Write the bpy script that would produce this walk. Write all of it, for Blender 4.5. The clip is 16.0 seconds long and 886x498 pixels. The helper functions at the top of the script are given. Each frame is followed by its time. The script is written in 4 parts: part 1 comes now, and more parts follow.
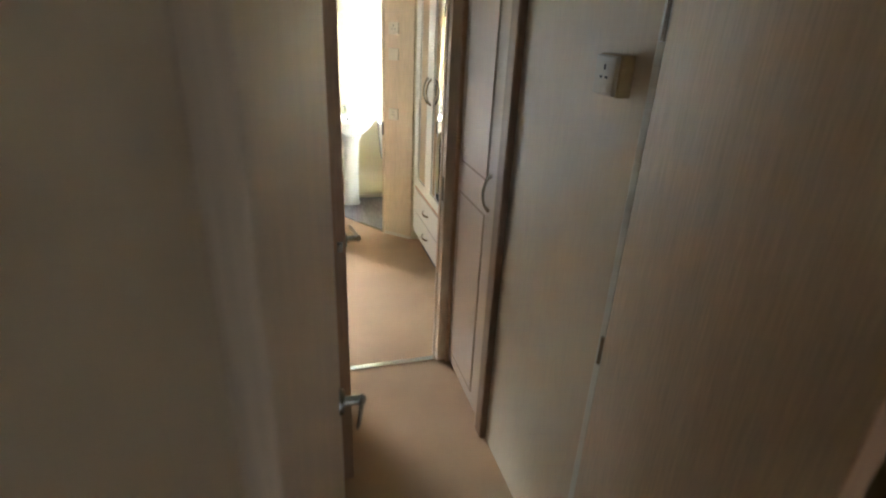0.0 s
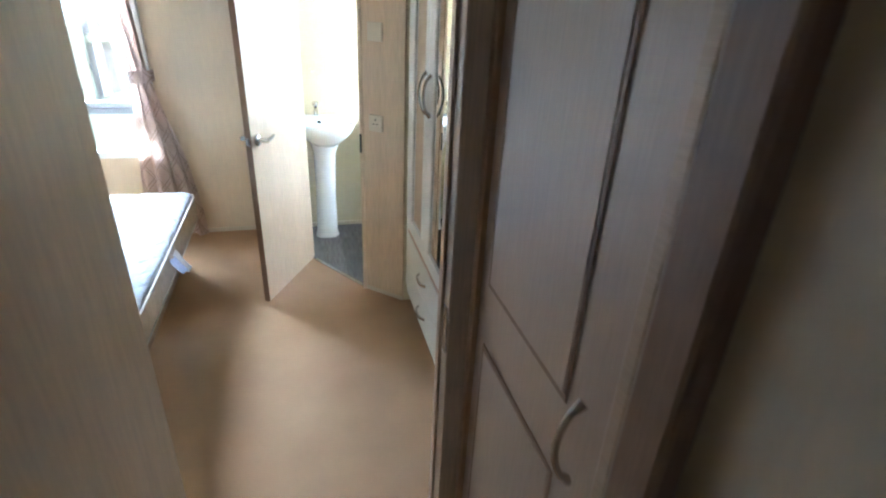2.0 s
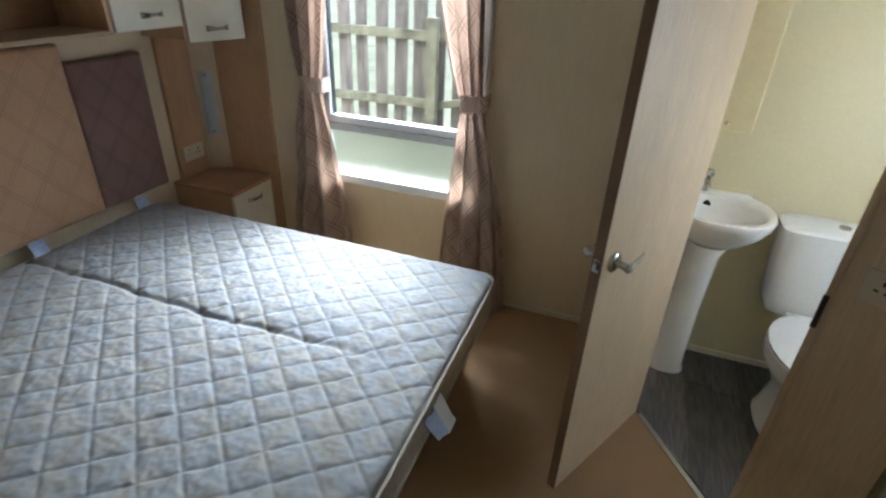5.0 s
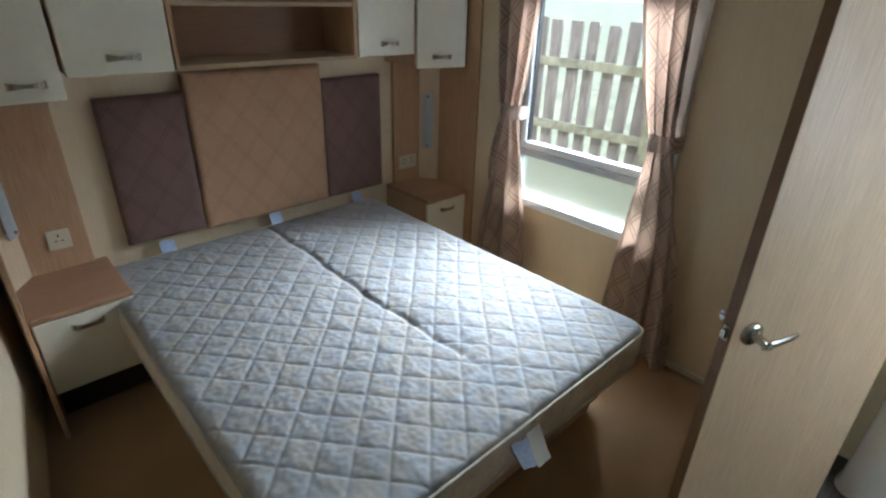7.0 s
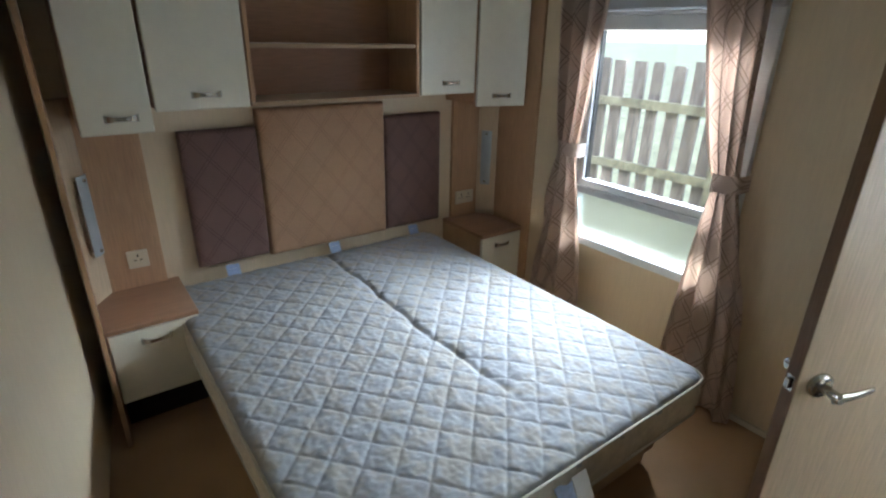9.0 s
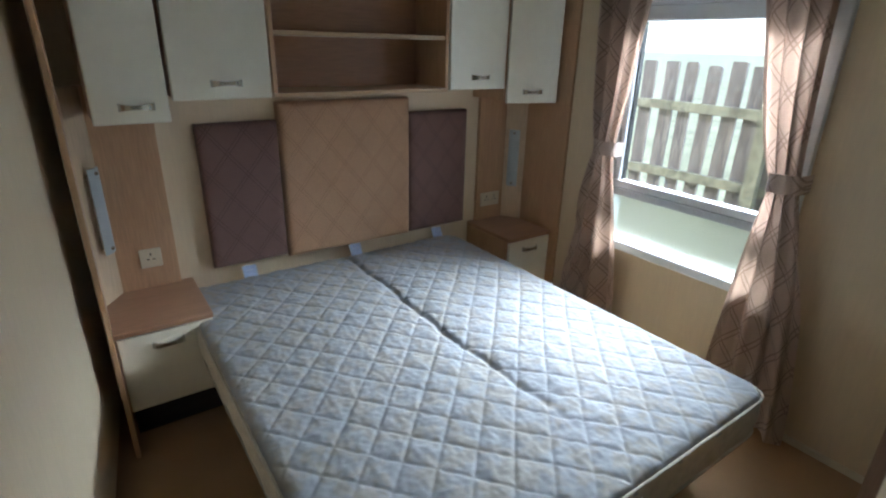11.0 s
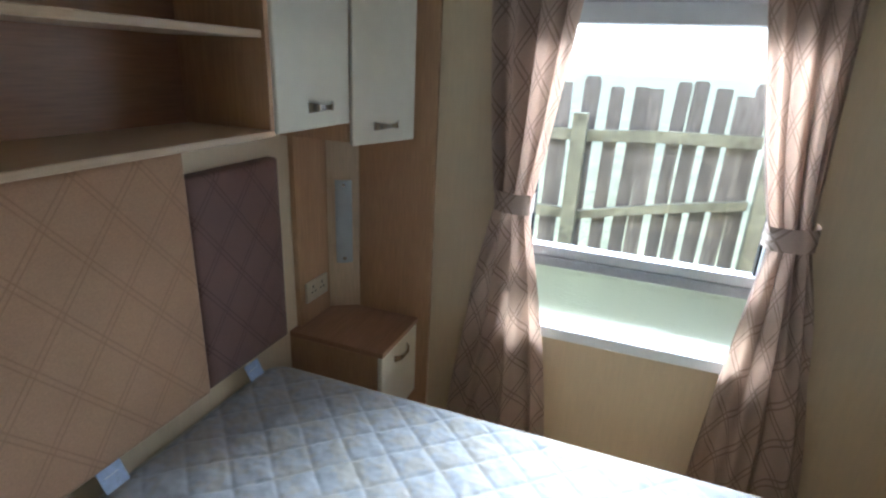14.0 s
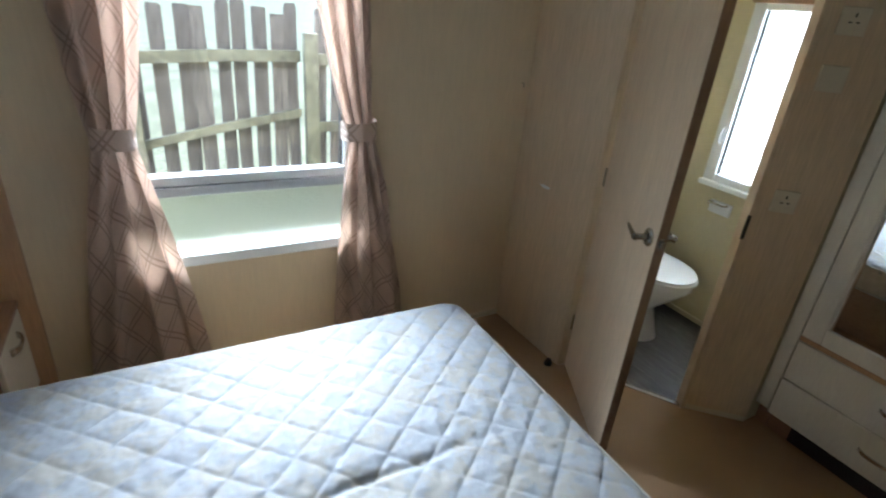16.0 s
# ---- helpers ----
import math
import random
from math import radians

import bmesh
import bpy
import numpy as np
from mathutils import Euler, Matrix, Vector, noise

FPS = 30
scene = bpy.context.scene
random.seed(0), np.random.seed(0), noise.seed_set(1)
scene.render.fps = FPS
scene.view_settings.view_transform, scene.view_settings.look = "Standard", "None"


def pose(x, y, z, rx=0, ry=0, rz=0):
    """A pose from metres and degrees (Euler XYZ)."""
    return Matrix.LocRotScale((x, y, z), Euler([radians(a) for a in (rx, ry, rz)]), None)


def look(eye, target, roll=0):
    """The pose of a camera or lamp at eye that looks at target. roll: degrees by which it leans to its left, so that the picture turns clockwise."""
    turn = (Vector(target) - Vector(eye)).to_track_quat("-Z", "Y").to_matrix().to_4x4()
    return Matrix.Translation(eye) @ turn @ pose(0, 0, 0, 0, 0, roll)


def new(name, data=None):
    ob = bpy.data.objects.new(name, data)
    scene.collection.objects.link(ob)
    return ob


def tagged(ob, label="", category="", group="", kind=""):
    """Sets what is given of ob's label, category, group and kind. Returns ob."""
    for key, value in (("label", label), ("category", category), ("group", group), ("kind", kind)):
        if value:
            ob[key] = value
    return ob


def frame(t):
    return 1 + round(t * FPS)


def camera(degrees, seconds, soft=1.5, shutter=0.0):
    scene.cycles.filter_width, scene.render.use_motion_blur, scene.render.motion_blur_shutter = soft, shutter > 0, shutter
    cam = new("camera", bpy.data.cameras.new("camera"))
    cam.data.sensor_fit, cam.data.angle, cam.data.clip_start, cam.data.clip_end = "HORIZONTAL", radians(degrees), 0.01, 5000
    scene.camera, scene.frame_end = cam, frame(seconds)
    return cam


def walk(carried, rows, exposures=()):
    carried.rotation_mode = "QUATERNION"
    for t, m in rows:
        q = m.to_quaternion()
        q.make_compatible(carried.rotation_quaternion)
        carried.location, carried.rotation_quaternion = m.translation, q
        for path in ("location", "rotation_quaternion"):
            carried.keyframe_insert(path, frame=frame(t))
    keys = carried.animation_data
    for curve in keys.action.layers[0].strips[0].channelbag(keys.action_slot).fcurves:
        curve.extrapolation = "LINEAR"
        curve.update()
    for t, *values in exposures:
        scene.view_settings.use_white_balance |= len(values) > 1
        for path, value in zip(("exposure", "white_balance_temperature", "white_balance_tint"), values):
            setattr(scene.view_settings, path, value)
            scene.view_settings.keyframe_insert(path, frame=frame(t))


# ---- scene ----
cam = camera(80.9, 16.0, soft=2.2, shutter=0.3)
ROWS = [
    (0, -0.077, -0.233, 1.746, 65.93, -2.45, -15.67),
    (0.5, 0.101, 0.112, 1.733, 64.87, -1.89, -16.20),
    (1, 0.205, 0.416, 1.701, 64.27, -2.19, -15.95),
    (1.5, 0.231, 0.811, 1.672, 64.12, -2.43, -16.07),
    (2, 0.328, 1.151, 1.664, 63.65, -2.60, -14.55),
    (2.5, 0.401, 1.453, 1.702, 62.59, -1.29, -10.13),
    (3, 0.310, 1.683, 1.717, 62.61, -1.10, -6.28),
    (3.5, 0.245, 1.953, 1.686, 62.35, -1.35, -1.41),
    (4, 0.199, 2.232, 1.680, 61.72, -0.87, 6.84),
    (4.5, 0.126, 2.382, 1.680, 61.46, -0.52, 13.93),
    (5, 0.068, 2.550, 1.664, 61.18, -2.16, 20.39),
    (7.5, 0.375, 2.647, 1.663, 64.88, -0.94, 50.41),
    (8, 0.367, 2.635, 1.666, 66.13, -0.87, 51.42),
    (8.5, 0.378, 2.652, 1.659, 67.12, -0.90, 52.80),
    (11, 0.219, 2.664, 1.572, 68.56, -1.28, 55.21),
    (11.5, 0.001, 2.834, 1.536, 68.17, -1.32, 55.16),
    (12, -0.173, 2.979, 1.546, 68.01, -1.68, 53.89),
    (12.5, -0.436, 2.982, 1.558, 68.20, -3.06, 47.56),
    (13, -0.710, 2.981, 1.589, 68.87, -4.15, 36.05),
    (13.5, -0.929, 3.099, 1.567, 69.37, -3.48, 28.53),
    (14, -1.087, 3.097, 1.556, 70.32, -2.58, 20.87),
    (14.5, -1.227, 2.964, 1.545, 70.76, -2.79, 9.49),
    (15, -1.346, 2.866, 1.569, 68.78, -3.52, -7.85),
    (15.5, -1.356, 2.850, 1.595, 66.28, -4.40, -20.70),
    (16, -1.342, 2.869, 1.591, 64.89, -4.75, -28.02),
]
EXPO = 2.35
walk(cam, [(t, pose(x, y, z, rx, ry, rz)) for t, x, y, z, rx, ry, rz in ROWS],
     [(t, EXPO + e, k, 10) for t, e, k in ((0.0, 2.5, 5850), (0.5, 2.75, 5250), (1.0, 2.75, 5050), (1.5, 2.5, 5050), (2.0, 2.05, 5050), (2.5, 1.8, 5100), (3.0, 1.45, 5100), (3.5, 0.75, 5200),
                                           (4.0, 0.4, 5850), (5.0, 0.1, 6000), (8.5, 0.1, 5950), (12.5, 0.15, 5750), (14.5, 0.3, 5700), (16.0, 0.2, 5750))])

# ---- world and light ----
world = bpy.data.worlds.new("sky")
scene.world = world
world.use_nodes = True
wn = world.node_tree
sky = wn.nodes.new("ShaderNodeTexSky")
sky.sky_type = "NISHITA"
sky.sun_disc = False
sky.sun_elevation = radians(48)
sky.sun_rotation = radians(200)
sky.air_density, sky.dust_density, sky.ozone_density = 1.0, 1.0, 1.2
wn.links.new(sky.outputs[0], wn.nodes["Background"].inputs[0])
wn.nodes["Background"].inputs[1].default_value = 0.15
sun_data = bpy.data.lights.new("sun", "SUN")
sun_data.energy, sun_data.angle, sun_data.color = 0.5, radians(25), (1.0, 0.97, 0.92)
sun = new("sun", sun_data)
sun.matrix_world = look((-2.7, -7.4, 8.8), (0.0, 0.0, 0.0))


# unseen lamp added for the bright overcast sky beyond the fence, at bedroom window
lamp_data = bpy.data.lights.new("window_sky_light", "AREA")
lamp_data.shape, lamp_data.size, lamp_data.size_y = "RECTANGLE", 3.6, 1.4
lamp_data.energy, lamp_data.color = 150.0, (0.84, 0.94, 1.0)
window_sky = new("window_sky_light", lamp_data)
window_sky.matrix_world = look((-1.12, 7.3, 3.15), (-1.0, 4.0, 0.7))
bath_data = bpy.data.lights.new("bathroom_window_light", "AREA")
bath_data.shape, bath_data.size, bath_data.size_y = "RECTANGLE", 0.6, 1.0
bath_data.energy, bath_data.color = 6.2, (0.93, 0.97, 1.0)
bath_sky = new("bathroom_window_light", bath_data)
bath_sky.matrix_world = look((1.75, 4.36, 1.35), (0.9, 4.36, 1.25))


# ---- materials ----
def mat(name, color, rough=0.6, metal=0.0, noise_scale=0.0, vary=0.0, bump=0.0, bump_scale=200.0, stretch=(1, 1, 1), spec=0.5, vary2=0.0, scale2=2.0):
    m = bpy.data.materials.new(name)
    m.use_nodes = True
    nt = m.node_tree
    b = nt.nodes["Principled BSDF"]
    b.inputs["Roughness"].default_value = rough
    b.inputs["Metallic"].default_value = metal
    b.inputs["Specular IOR Level"].default_value = spec
    b.inputs["Base Color"].default_value = (*color, 1)
    tc = nt.nodes.new("ShaderNodeTexCoord")
    mp = nt.nodes.new("ShaderNodeMapping")
    mp.inputs["Scale"].default_value = stretch
    nt.links.new(tc.outputs["Object"], mp.inputs[0])
    last = None
    for sc, am in ((noise_scale, vary), (scale2, vary2)):
        if am <= 0:
            continue
        n = nt.nodes.new("ShaderNodeTexNoise")
        n.inputs["Scale"].default_value = sc
        n.inputs["Detail"].default_value = 4
        nt.links.new(mp.outputs[0], n.inputs["Vector"])
        mr = nt.nodes.new("ShaderNodeMapRange")
        mr.inputs["From Min"].default_value, mr.inputs["From Max"].default_value = 0.3, 0.7
        mr.inputs["To Min"].default_value, mr.inputs["To Max"].default_value = 1 - am, 1 + am
        nt.links.new(n.outputs[0], mr.inputs[0])
        mx = nt.nodes.new("ShaderNodeVectorMath")
        mx.operation = "SCALE"
        mx.inputs[0].default_value = color
        if last:
            nt.links.new(last, mx.inputs[0])
        nt.links.new(mr.outputs[0], mx.inputs["Scale"])
        last = mx.outputs[0]
    if last:
        nt.links.new(last, b.inputs["Base Color"])
    if bump > 0:
        n = nt.nodes.new("ShaderNodeTexNoise")
        n.inputs["Scale"].default_value = bump_scale
        n.inputs["Detail"].default_value = 3
        nt.links.new(mp.outputs[0], n.inputs["Vector"])
        bp = nt.nodes.new("ShaderNodeBump")
        bp.inputs["Strength"].default_value = bump
        bp.inputs["Distance"].default_value = 0.004
        nt.links.new(n.outputs[0], bp.inputs["Height"])
        nt.links.new(bp.outputs[0], b.inputs["Normal"])
    return m


def piece_random(m, amount):
    """Each piece a little lighter or darker than the next."""
    nt = m.node_tree
    b = nt.nodes["Principled BSDF"]
    src = b.inputs["Base Color"].links[0].from_socket
    info = nt.nodes.new("ShaderNodeObjectInfo")
    mr = nt.nodes.new("ShaderNodeMapRange")
    mr.inputs["To Min"].default_value, mr.inputs["To Max"].default_value = 1 - amount, 1 + amount
    nt.links.new(info.outputs["Random"], mr.inputs[0])
    mx = nt.nodes.new("ShaderNodeVectorMath")
    mx.operation = "SCALE"
    nt.links.new(src, mx.inputs[0])
    nt.links.new(mr.outputs[0], mx.inputs["Scale"])
    nt.links.new(mx.outputs[0], b.inputs["Base Color"])
    return m


def lattice_fabric(name, color, line, pitch=0.105, rough=0.85, pair=0.12, width=0.045, strength=0.75):
    """Woven fabric with a lattice of fine double lines, on the UV map in metres."""
    m = mat(name, color, rough, noise_scale=260, vary=0.10, vary2=0.06, scale2=5, spec=0.25)
    nt = m.node_tree
    b = nt.nodes["Principled BSDF"]
    src = b.inputs["Base Color"].links[0].from_socket
    uv = nt.nodes.new("ShaderNodeUVMap")
    sep = nt.nodes.new("ShaderNodeSeparateXYZ")
    nt.links.new(uv.outputs[0], sep.inputs[0])

    def math_node(op, a, c):
        n = nt.nodes.new("ShaderNodeMath")
        n.operation = op
        for i, v in enumerate((a, c)):
            if isinstance(v, (int, float)):
                n.inputs[i].default_value = v
            else:
                nt.links.new(v, n.inputs[i])
        return n.outputs[0]

    masks = []
    for sgn in (1, -1):
        k = math_node("MULTIPLY", sep.outputs[0], 1.25 * sgn)
        k = math_node("ADD", k, sep.outputs[1])
        k = math_node("FRACT", math_node("DIVIDE", k, pitch), 0)
        for c in (0.5 - pair, 0.5 + pair):
            d = math_node("ABSOLUTE", math_node("SUBTRACT", k, c), 0)
            masks.append(math_node("LESS_THAN", d, width))
    tot = masks[0]
    for x in masks[1:]:
        tot = math_node("MAXIMUM", tot, x)
    mix = nt.nodes.new("ShaderNodeMix")
    mix.data_type = "RGBA"
    nt.links.new(math_node("MULTIPLY", tot, strength), mix.inputs[0])
    nt.links.new(src, mix.inputs[6])
    mix.inputs[7].default_value = (*line, 1)
    nt.links.new(mix.outputs[2], b.inputs["Base Color"])
    bp = nt.nodes.new("ShaderNodeBump")
    bp.inputs["Strength"].default_value = 0.6
    bp.inputs["Distance"].default_value = 0.003
    nt.links.new(tot, bp.inputs["Height"])
    nt.links.new(bp.outputs[0], b.inputs["Normal"])
    b.inputs["Sheen Weight"].default_value = 0.15
    return m


WALL = mat("cream vinyl wall", (0.69, 0.565, 0.39), 0.5, noise_scale=90, vary=0.03, bump=0.15, bump_scale=160, stretch=(1, 1, 0.12), vary2=0.04, scale2=1.2)
WALLB = mat("pale yellow bathroom wall", (0.63, 0.56, 0.36), 0.45, noise_scale=60, vary=0.02, bump=0.06, bump_scale=120, vary2=0.03, scale2=1.5)
CEIL = mat("ceiling white", (0.78, 0.76, 0.70), 0.7, noise_scale=80, vary=0.02, bump=0.1)
CARPET = mat("tan carpet", (0.43, 0.275, 0.155), 0.95, noise_scale=420, vary=0.22, bump=0.9, bump_scale=520, vary2=0.07, scale2=3.5, spec=0.1)
OAK = mat("light oak veneer", (0.63, 0.485, 0.325), 0.42, noise_scale=30, vary=0.10, bump=0.05, bump_scale=90, stretch=(6, 6, 0.35), vary2=0.05, scale2=1.5)
# grain along y, in a darker tone than OAKD
OAKX = mat("darker oak veneer grain along", (0.38, 0.215, 0.13), 0.42, noise_scale=30, vary=0.12, bump=0.05, bump_scale=90, stretch=(6, 0.35, 6), vary2=0.05, scale2=1.5)
OAKD = mat("warm oak cabinet", (0.50, 0.305, 0.175), 0.45, noise_scale=30, vary=0.12, bump=0.05, bump_scale=90, stretch=(6, 6, 0.35), vary2=0.06, scale2=2)
EDGE = mat("oak edging", (0.50, 0.35, 0.22), 0.4, noise_scale=30, vary=0.08, stretch=(6, 0.5, 6))
DARKW = mat("brown frame moulding", (0.27, 0.16, 0.09), 0.45, noise_scale=40, vary=0.12, stretch=(5, 5, 0.4))
CLOSET = mat("beige closet door", (0.50, 0.36, 0.25), 0.4, noise_scale=40, vary=0.07, bump=0.05, bump_scale=90, stretch=(6, 6, 0.3))
GROOVE = mat("dark joint and shadow strip", (0.10, 0.06, 0.035), 0.6, noise_scale=40, vary=0.1)
CREAM = mat("cream gloss cupboard", (0.74, 0.70, 0.58), 0.3, noise_scale=20, vary=0.02, vary2=0.02)
WHITEW = mat("white ash wardrobe", (0.76, 0.74, 0.67), 0.4, noise_scale=60, vary=0.05, bump=0.25, bump_scale=70, stretch=(5, 5, 0.3))
CHROME = mat("brushed steel", (0.50, 0.49, 0.46), 0.22, 1.0, noise_scale=200, vary=0.05)
PLASTIC = mat("ivory plastic", (0.64, 0.57, 0.43), 0.4, noise_scale=50, vary=0.02)
BOXY = mat("yellowed plastic", (0.52, 0.38, 0.20), 0.45, noise_scale=40, vary=0.05, vary2=0.05)
# close to WALLB: the wall's reflection is put into the cabinet door's colour
CABY = mat("cabinet mirror with yellow wall reflection as colour", (0.64, 0.56, 0.34), 0.4, noise_scale=40, vary=0.03, vary2=0.03)
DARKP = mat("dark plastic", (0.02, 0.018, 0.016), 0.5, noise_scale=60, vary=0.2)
UPVC = mat("white window plastic", (0.78, 0.80, 0.80), 0.35, noise_scale=30, vary=0.02)
ALU = mat("grey aluminium", (0.52, 0.54, 0.56), 0.4, 0.0, noise_scale=80, vary=0.06)
CERAMIC = mat("white ceramic", (0.82, 0.82, 0.81), 0.08, noise_scale=5, vary=0.01)
MAUVE = lattice_fabric("mauve headboard fabric", (0.20, 0.118, 0.10), (0.12, 0.068, 0.057), 0.20, pair=0.055, width=0.016, strength=0.8)
TAN = lattice_fabric("tan headboard fabric", (0.48, 0.295, 0.18), (0.31, 0.175, 0.10), 0.20, pair=0.055, width=0.016, strength=0.5)
CURTAIN = lattice_fabric("brown curtain fabric", (0.64, 0.505, 0.42), (0.33, 0.235, 0.18), 0.17, pair=0.085, width=0.028, strength=0.85)
# the curtain cloth lets a little daylight through
_ct = CURTAIN.node_tree
_tr = _ct.nodes.new("ShaderNodeBsdfTranslucent")
_tr.inputs[0].default_value = (0.50, 0.37, 0.29, 1)
_ms = _ct.nodes.new("ShaderNodeMixShader")
_ms.inputs[0].default_value = 0.22
_ct.links.new(_ct.nodes["Principled BSDF"].outputs[0], _ms.inputs[1])
_ct.links.new(_tr.outputs[0], _ms.inputs[2])
_ct.links.new(_ms.outputs[0], _ct.nodes["Material Output"].inputs[0])
BLUE = mat("pale blue label", (0.42, 0.52, 0.72), 0.8, noise_scale=80, vary=0.1)
BEDBASE = mat("divan base board", (0.42, 0.28, 0.17), 0.7, noise_scale=40, vary=0.12, stretch=(1, 1, 4))
BORDER = mat("cream mattress border cloth", (0.52, 0.45, 0.35), 0.8, noise_scale=34, vary=0.10, bump=0.3, bump_scale=30, vary2=0.06, scale2=4, spec=0.2)
PIPING = mat("mattress piping", (0.50, 0.46, 0.38), 0.8, noise_scale=80, vary=0.08)
PLANK = piece_random(mat("grey wood vinyl", (0.135, 0.125, 0.12), 0.45, noise_scale=14, vary=0.35, bump=0.12, bump_scale=60, stretch=(7, 0.7, 1), vary2=0.12, scale2=4), 0.22)
SLAT = piece_random(mat("weathered fence timber", (0.105, 0.092, 0.078), 0.9, noise_scale=12, vary=0.45, bump=0.5, bump_scale=60, stretch=(5, 5, 0.6), vary2=0.3, scale2=3), 0.25)
MOSS = mat("mossy fence rail", (0.135, 0.13, 0.088), 0.95, noise_scale=9, vary=0.4, bump=0.5, bump_scale=60, vary2=0.25, scale2=30)
GRASS = mat("pale rough grass and gravel", (0.33, 0.32, 0.17), 0.95, noise_scale=25, vary=0.4, bump=0.8, bump_scale=40, vary2=0.25, scale2=1.5)

MIRROR = bpy.data.materials.new("mirror glass")
MIRROR.use_nodes = True
MIRROR.node_tree.nodes["Principled BSDF"].inputs["Metallic"].default_value = 1.0
MIRROR.node_tree.nodes["Principled BSDF"].inputs["Roughness"].default_value = 0.015
MIRROR.node_tree.nodes["Principled BSDF"].inputs["Base Color"].default_value = (0.86, 0.87, 0.86, 1)


def glass(name, color, rough, bump_scale=0.0):
    m = mat(name, color, rough)
    b = m.node_tree.nodes["Principled BSDF"]
    b.inputs["Transmission Weight"].default_value = 1.0
    b.inputs["IOR"].default_value = 1.45
    if bump_scale:
        n = m.node_tree.nodes.new("ShaderNodeTexNoise")
        n.inputs["Scale"].default_value = bump_scale
        bp = m.node_tree.nodes.new("ShaderNodeBump")
        bp.inputs["Strength"].default_value = 0.5
        bp.inputs["Distance"].default_value = 0.006
        m.node_tree.links.new(n.outputs[0], bp.inputs["Height"])
        m.node_tree.links.new(bp.outputs[0], b.inputs["Normal"])
    return m


GLASS = glass("clear glass", (1, 1, 1), 0.0)
OBSCURE = glass("patterned obscure glass", (0.74, 0.77, 0.69), 0.35, 35)
LAMPGLASS = mat("frosted lamp glass", (0.42, 0.46, 0.47), 0.3, noise_scale=20, vary=0.05)
FROST = bpy.data.materials.new("frosted white glass")
FROST.use_nodes = True
_n = FROST.node_tree
_t = _n.nodes.new("ShaderNodeBsdfTranslucent")
_t.inputs[0].default_value = (0.95, 0.96, 0.96, 1)
_n.links.new(_t.outputs[0], _n.nodes["Material Output"].inputs[0])

# tint sets how much daylight the added corridor-end door lets in
TINTED = FROST.copy()
TINTED.name = "tinted obscure glass"
[n for n in TINTED.node_tree.nodes if n.type == "BSDF_TRANSLUCENT"][0].inputs[0].default_value = (0.24, 0.235, 0.23, 1)

# mattress ticking: pale blue-grey damask with a faint warm floral blotch
TICK = mat("quilted damask ticking", (0.315, 0.325, 0.345), 0.75, noise_scale=34, vary=0.07, bump=0.15, bump_scale=45, vary2=0.04, scale2=3, spec=0.3)
_b = TICK.node_tree.nodes["Principled BSDF"]
_src = _b.inputs["Base Color"].links[0].from_socket
_nz = TICK.node_tree.nodes.new("ShaderNodeTexNoise")
_nz.inputs["Scale"].default_value = 21
_nz.inputs["Detail"].default_value = 2.5
_mr = TICK.node_tree.nodes.new("ShaderNodeMapRange")
_mr.inputs["From Min"].default_value, _mr.inputs["From Max"].default_value = 0.44, 0.60
_mr.inputs["To Max"].default_value = 0.9
_mx = TICK.node_tree.nodes.new("ShaderNodeMix")
_mx.data_type = "RGBA"
TICK.node_tree.links.new(TICK.node_tree.nodes["Texture Coordinate"].outputs["Object"], _nz.inputs["Vector"])
TICK.node_tree.links.new(_nz.outputs[0], _mr.inputs[0])
TICK.node_tree.links.new(_mr.outputs[0], _mx.inputs[0])
TICK.node_tree.links.new(_src, _mx.inputs[6])
_mx.inputs[7].default_value = (0.335, 0.312, 0.275, 1)
TICK.node_tree.links.new(_mx.outputs[2], _b.inputs["Base Color"])


# ---- mesh helpers ----
def add_box(bm, x0, x1, y0, y1, z0, z1, bevel=0.0, seg=2):
    r = bmesh.ops.create_cube(bm, size=1)
    vs = r["verts"]
    for v in vs:
        v.co = Vector((x0 + (v.co.x + .5) * (x1 - x0), y0 + (v.co.y + .5) * (y1 - y0), z0 + (v.co.z + .5) * (z1 - z0)))
    if bevel > 0:
        es = list({e for v in vs for e in v.link_edges})
        bmesh.ops.bevel(bm, geom=es, offset=bevel, segments=seg, affect="EDGES", profile=0.5)
    return bm


def box(x0, x1, y0, y1, z0, z1, bevel=0.0, seg=2):
    return add_box(bmesh.new(), x0, x1, y0, y1, z0, z1, bevel, seg)


def add_tube(bm, pts, r, n=10, cap=True):
    """A round bar along points; r is one radius or one per point."""
    pts = [Vector(p) for p in pts]
    rs = r if isinstance(r, (list, tuple)) else [r] * len(pts)
    rings = []
    for i, p in enumerate(pts):
        d = (pts[min(i + 1, len(pts) - 1)] - pts[max(i - 1, 0)]).normalized()
        a = d.orthogonal().normalized() if i == 0 else (a - d * a.dot(d)).normalized()
        c = d.cross(a)
        rings.append([bm.verts.new(p + rs[i] * (math.cos(t) * a + math.sin(t) * c)) for t in [2 * math.pi * k / n for k in range(n)]])
    for u, v in zip(rings, rings[1:]):
        for k in range(n):
            bm.faces.new((u[k], u[(k + 1) % n], v[(k + 1) % n], v[k]))
    if cap:
        bm.faces.new(rings[0][::-1])
        bm.faces.new(rings[-1])
    return bm


def tube(pts, r, n=10):
    return add_tube(bmesh.new(), pts, r, n)


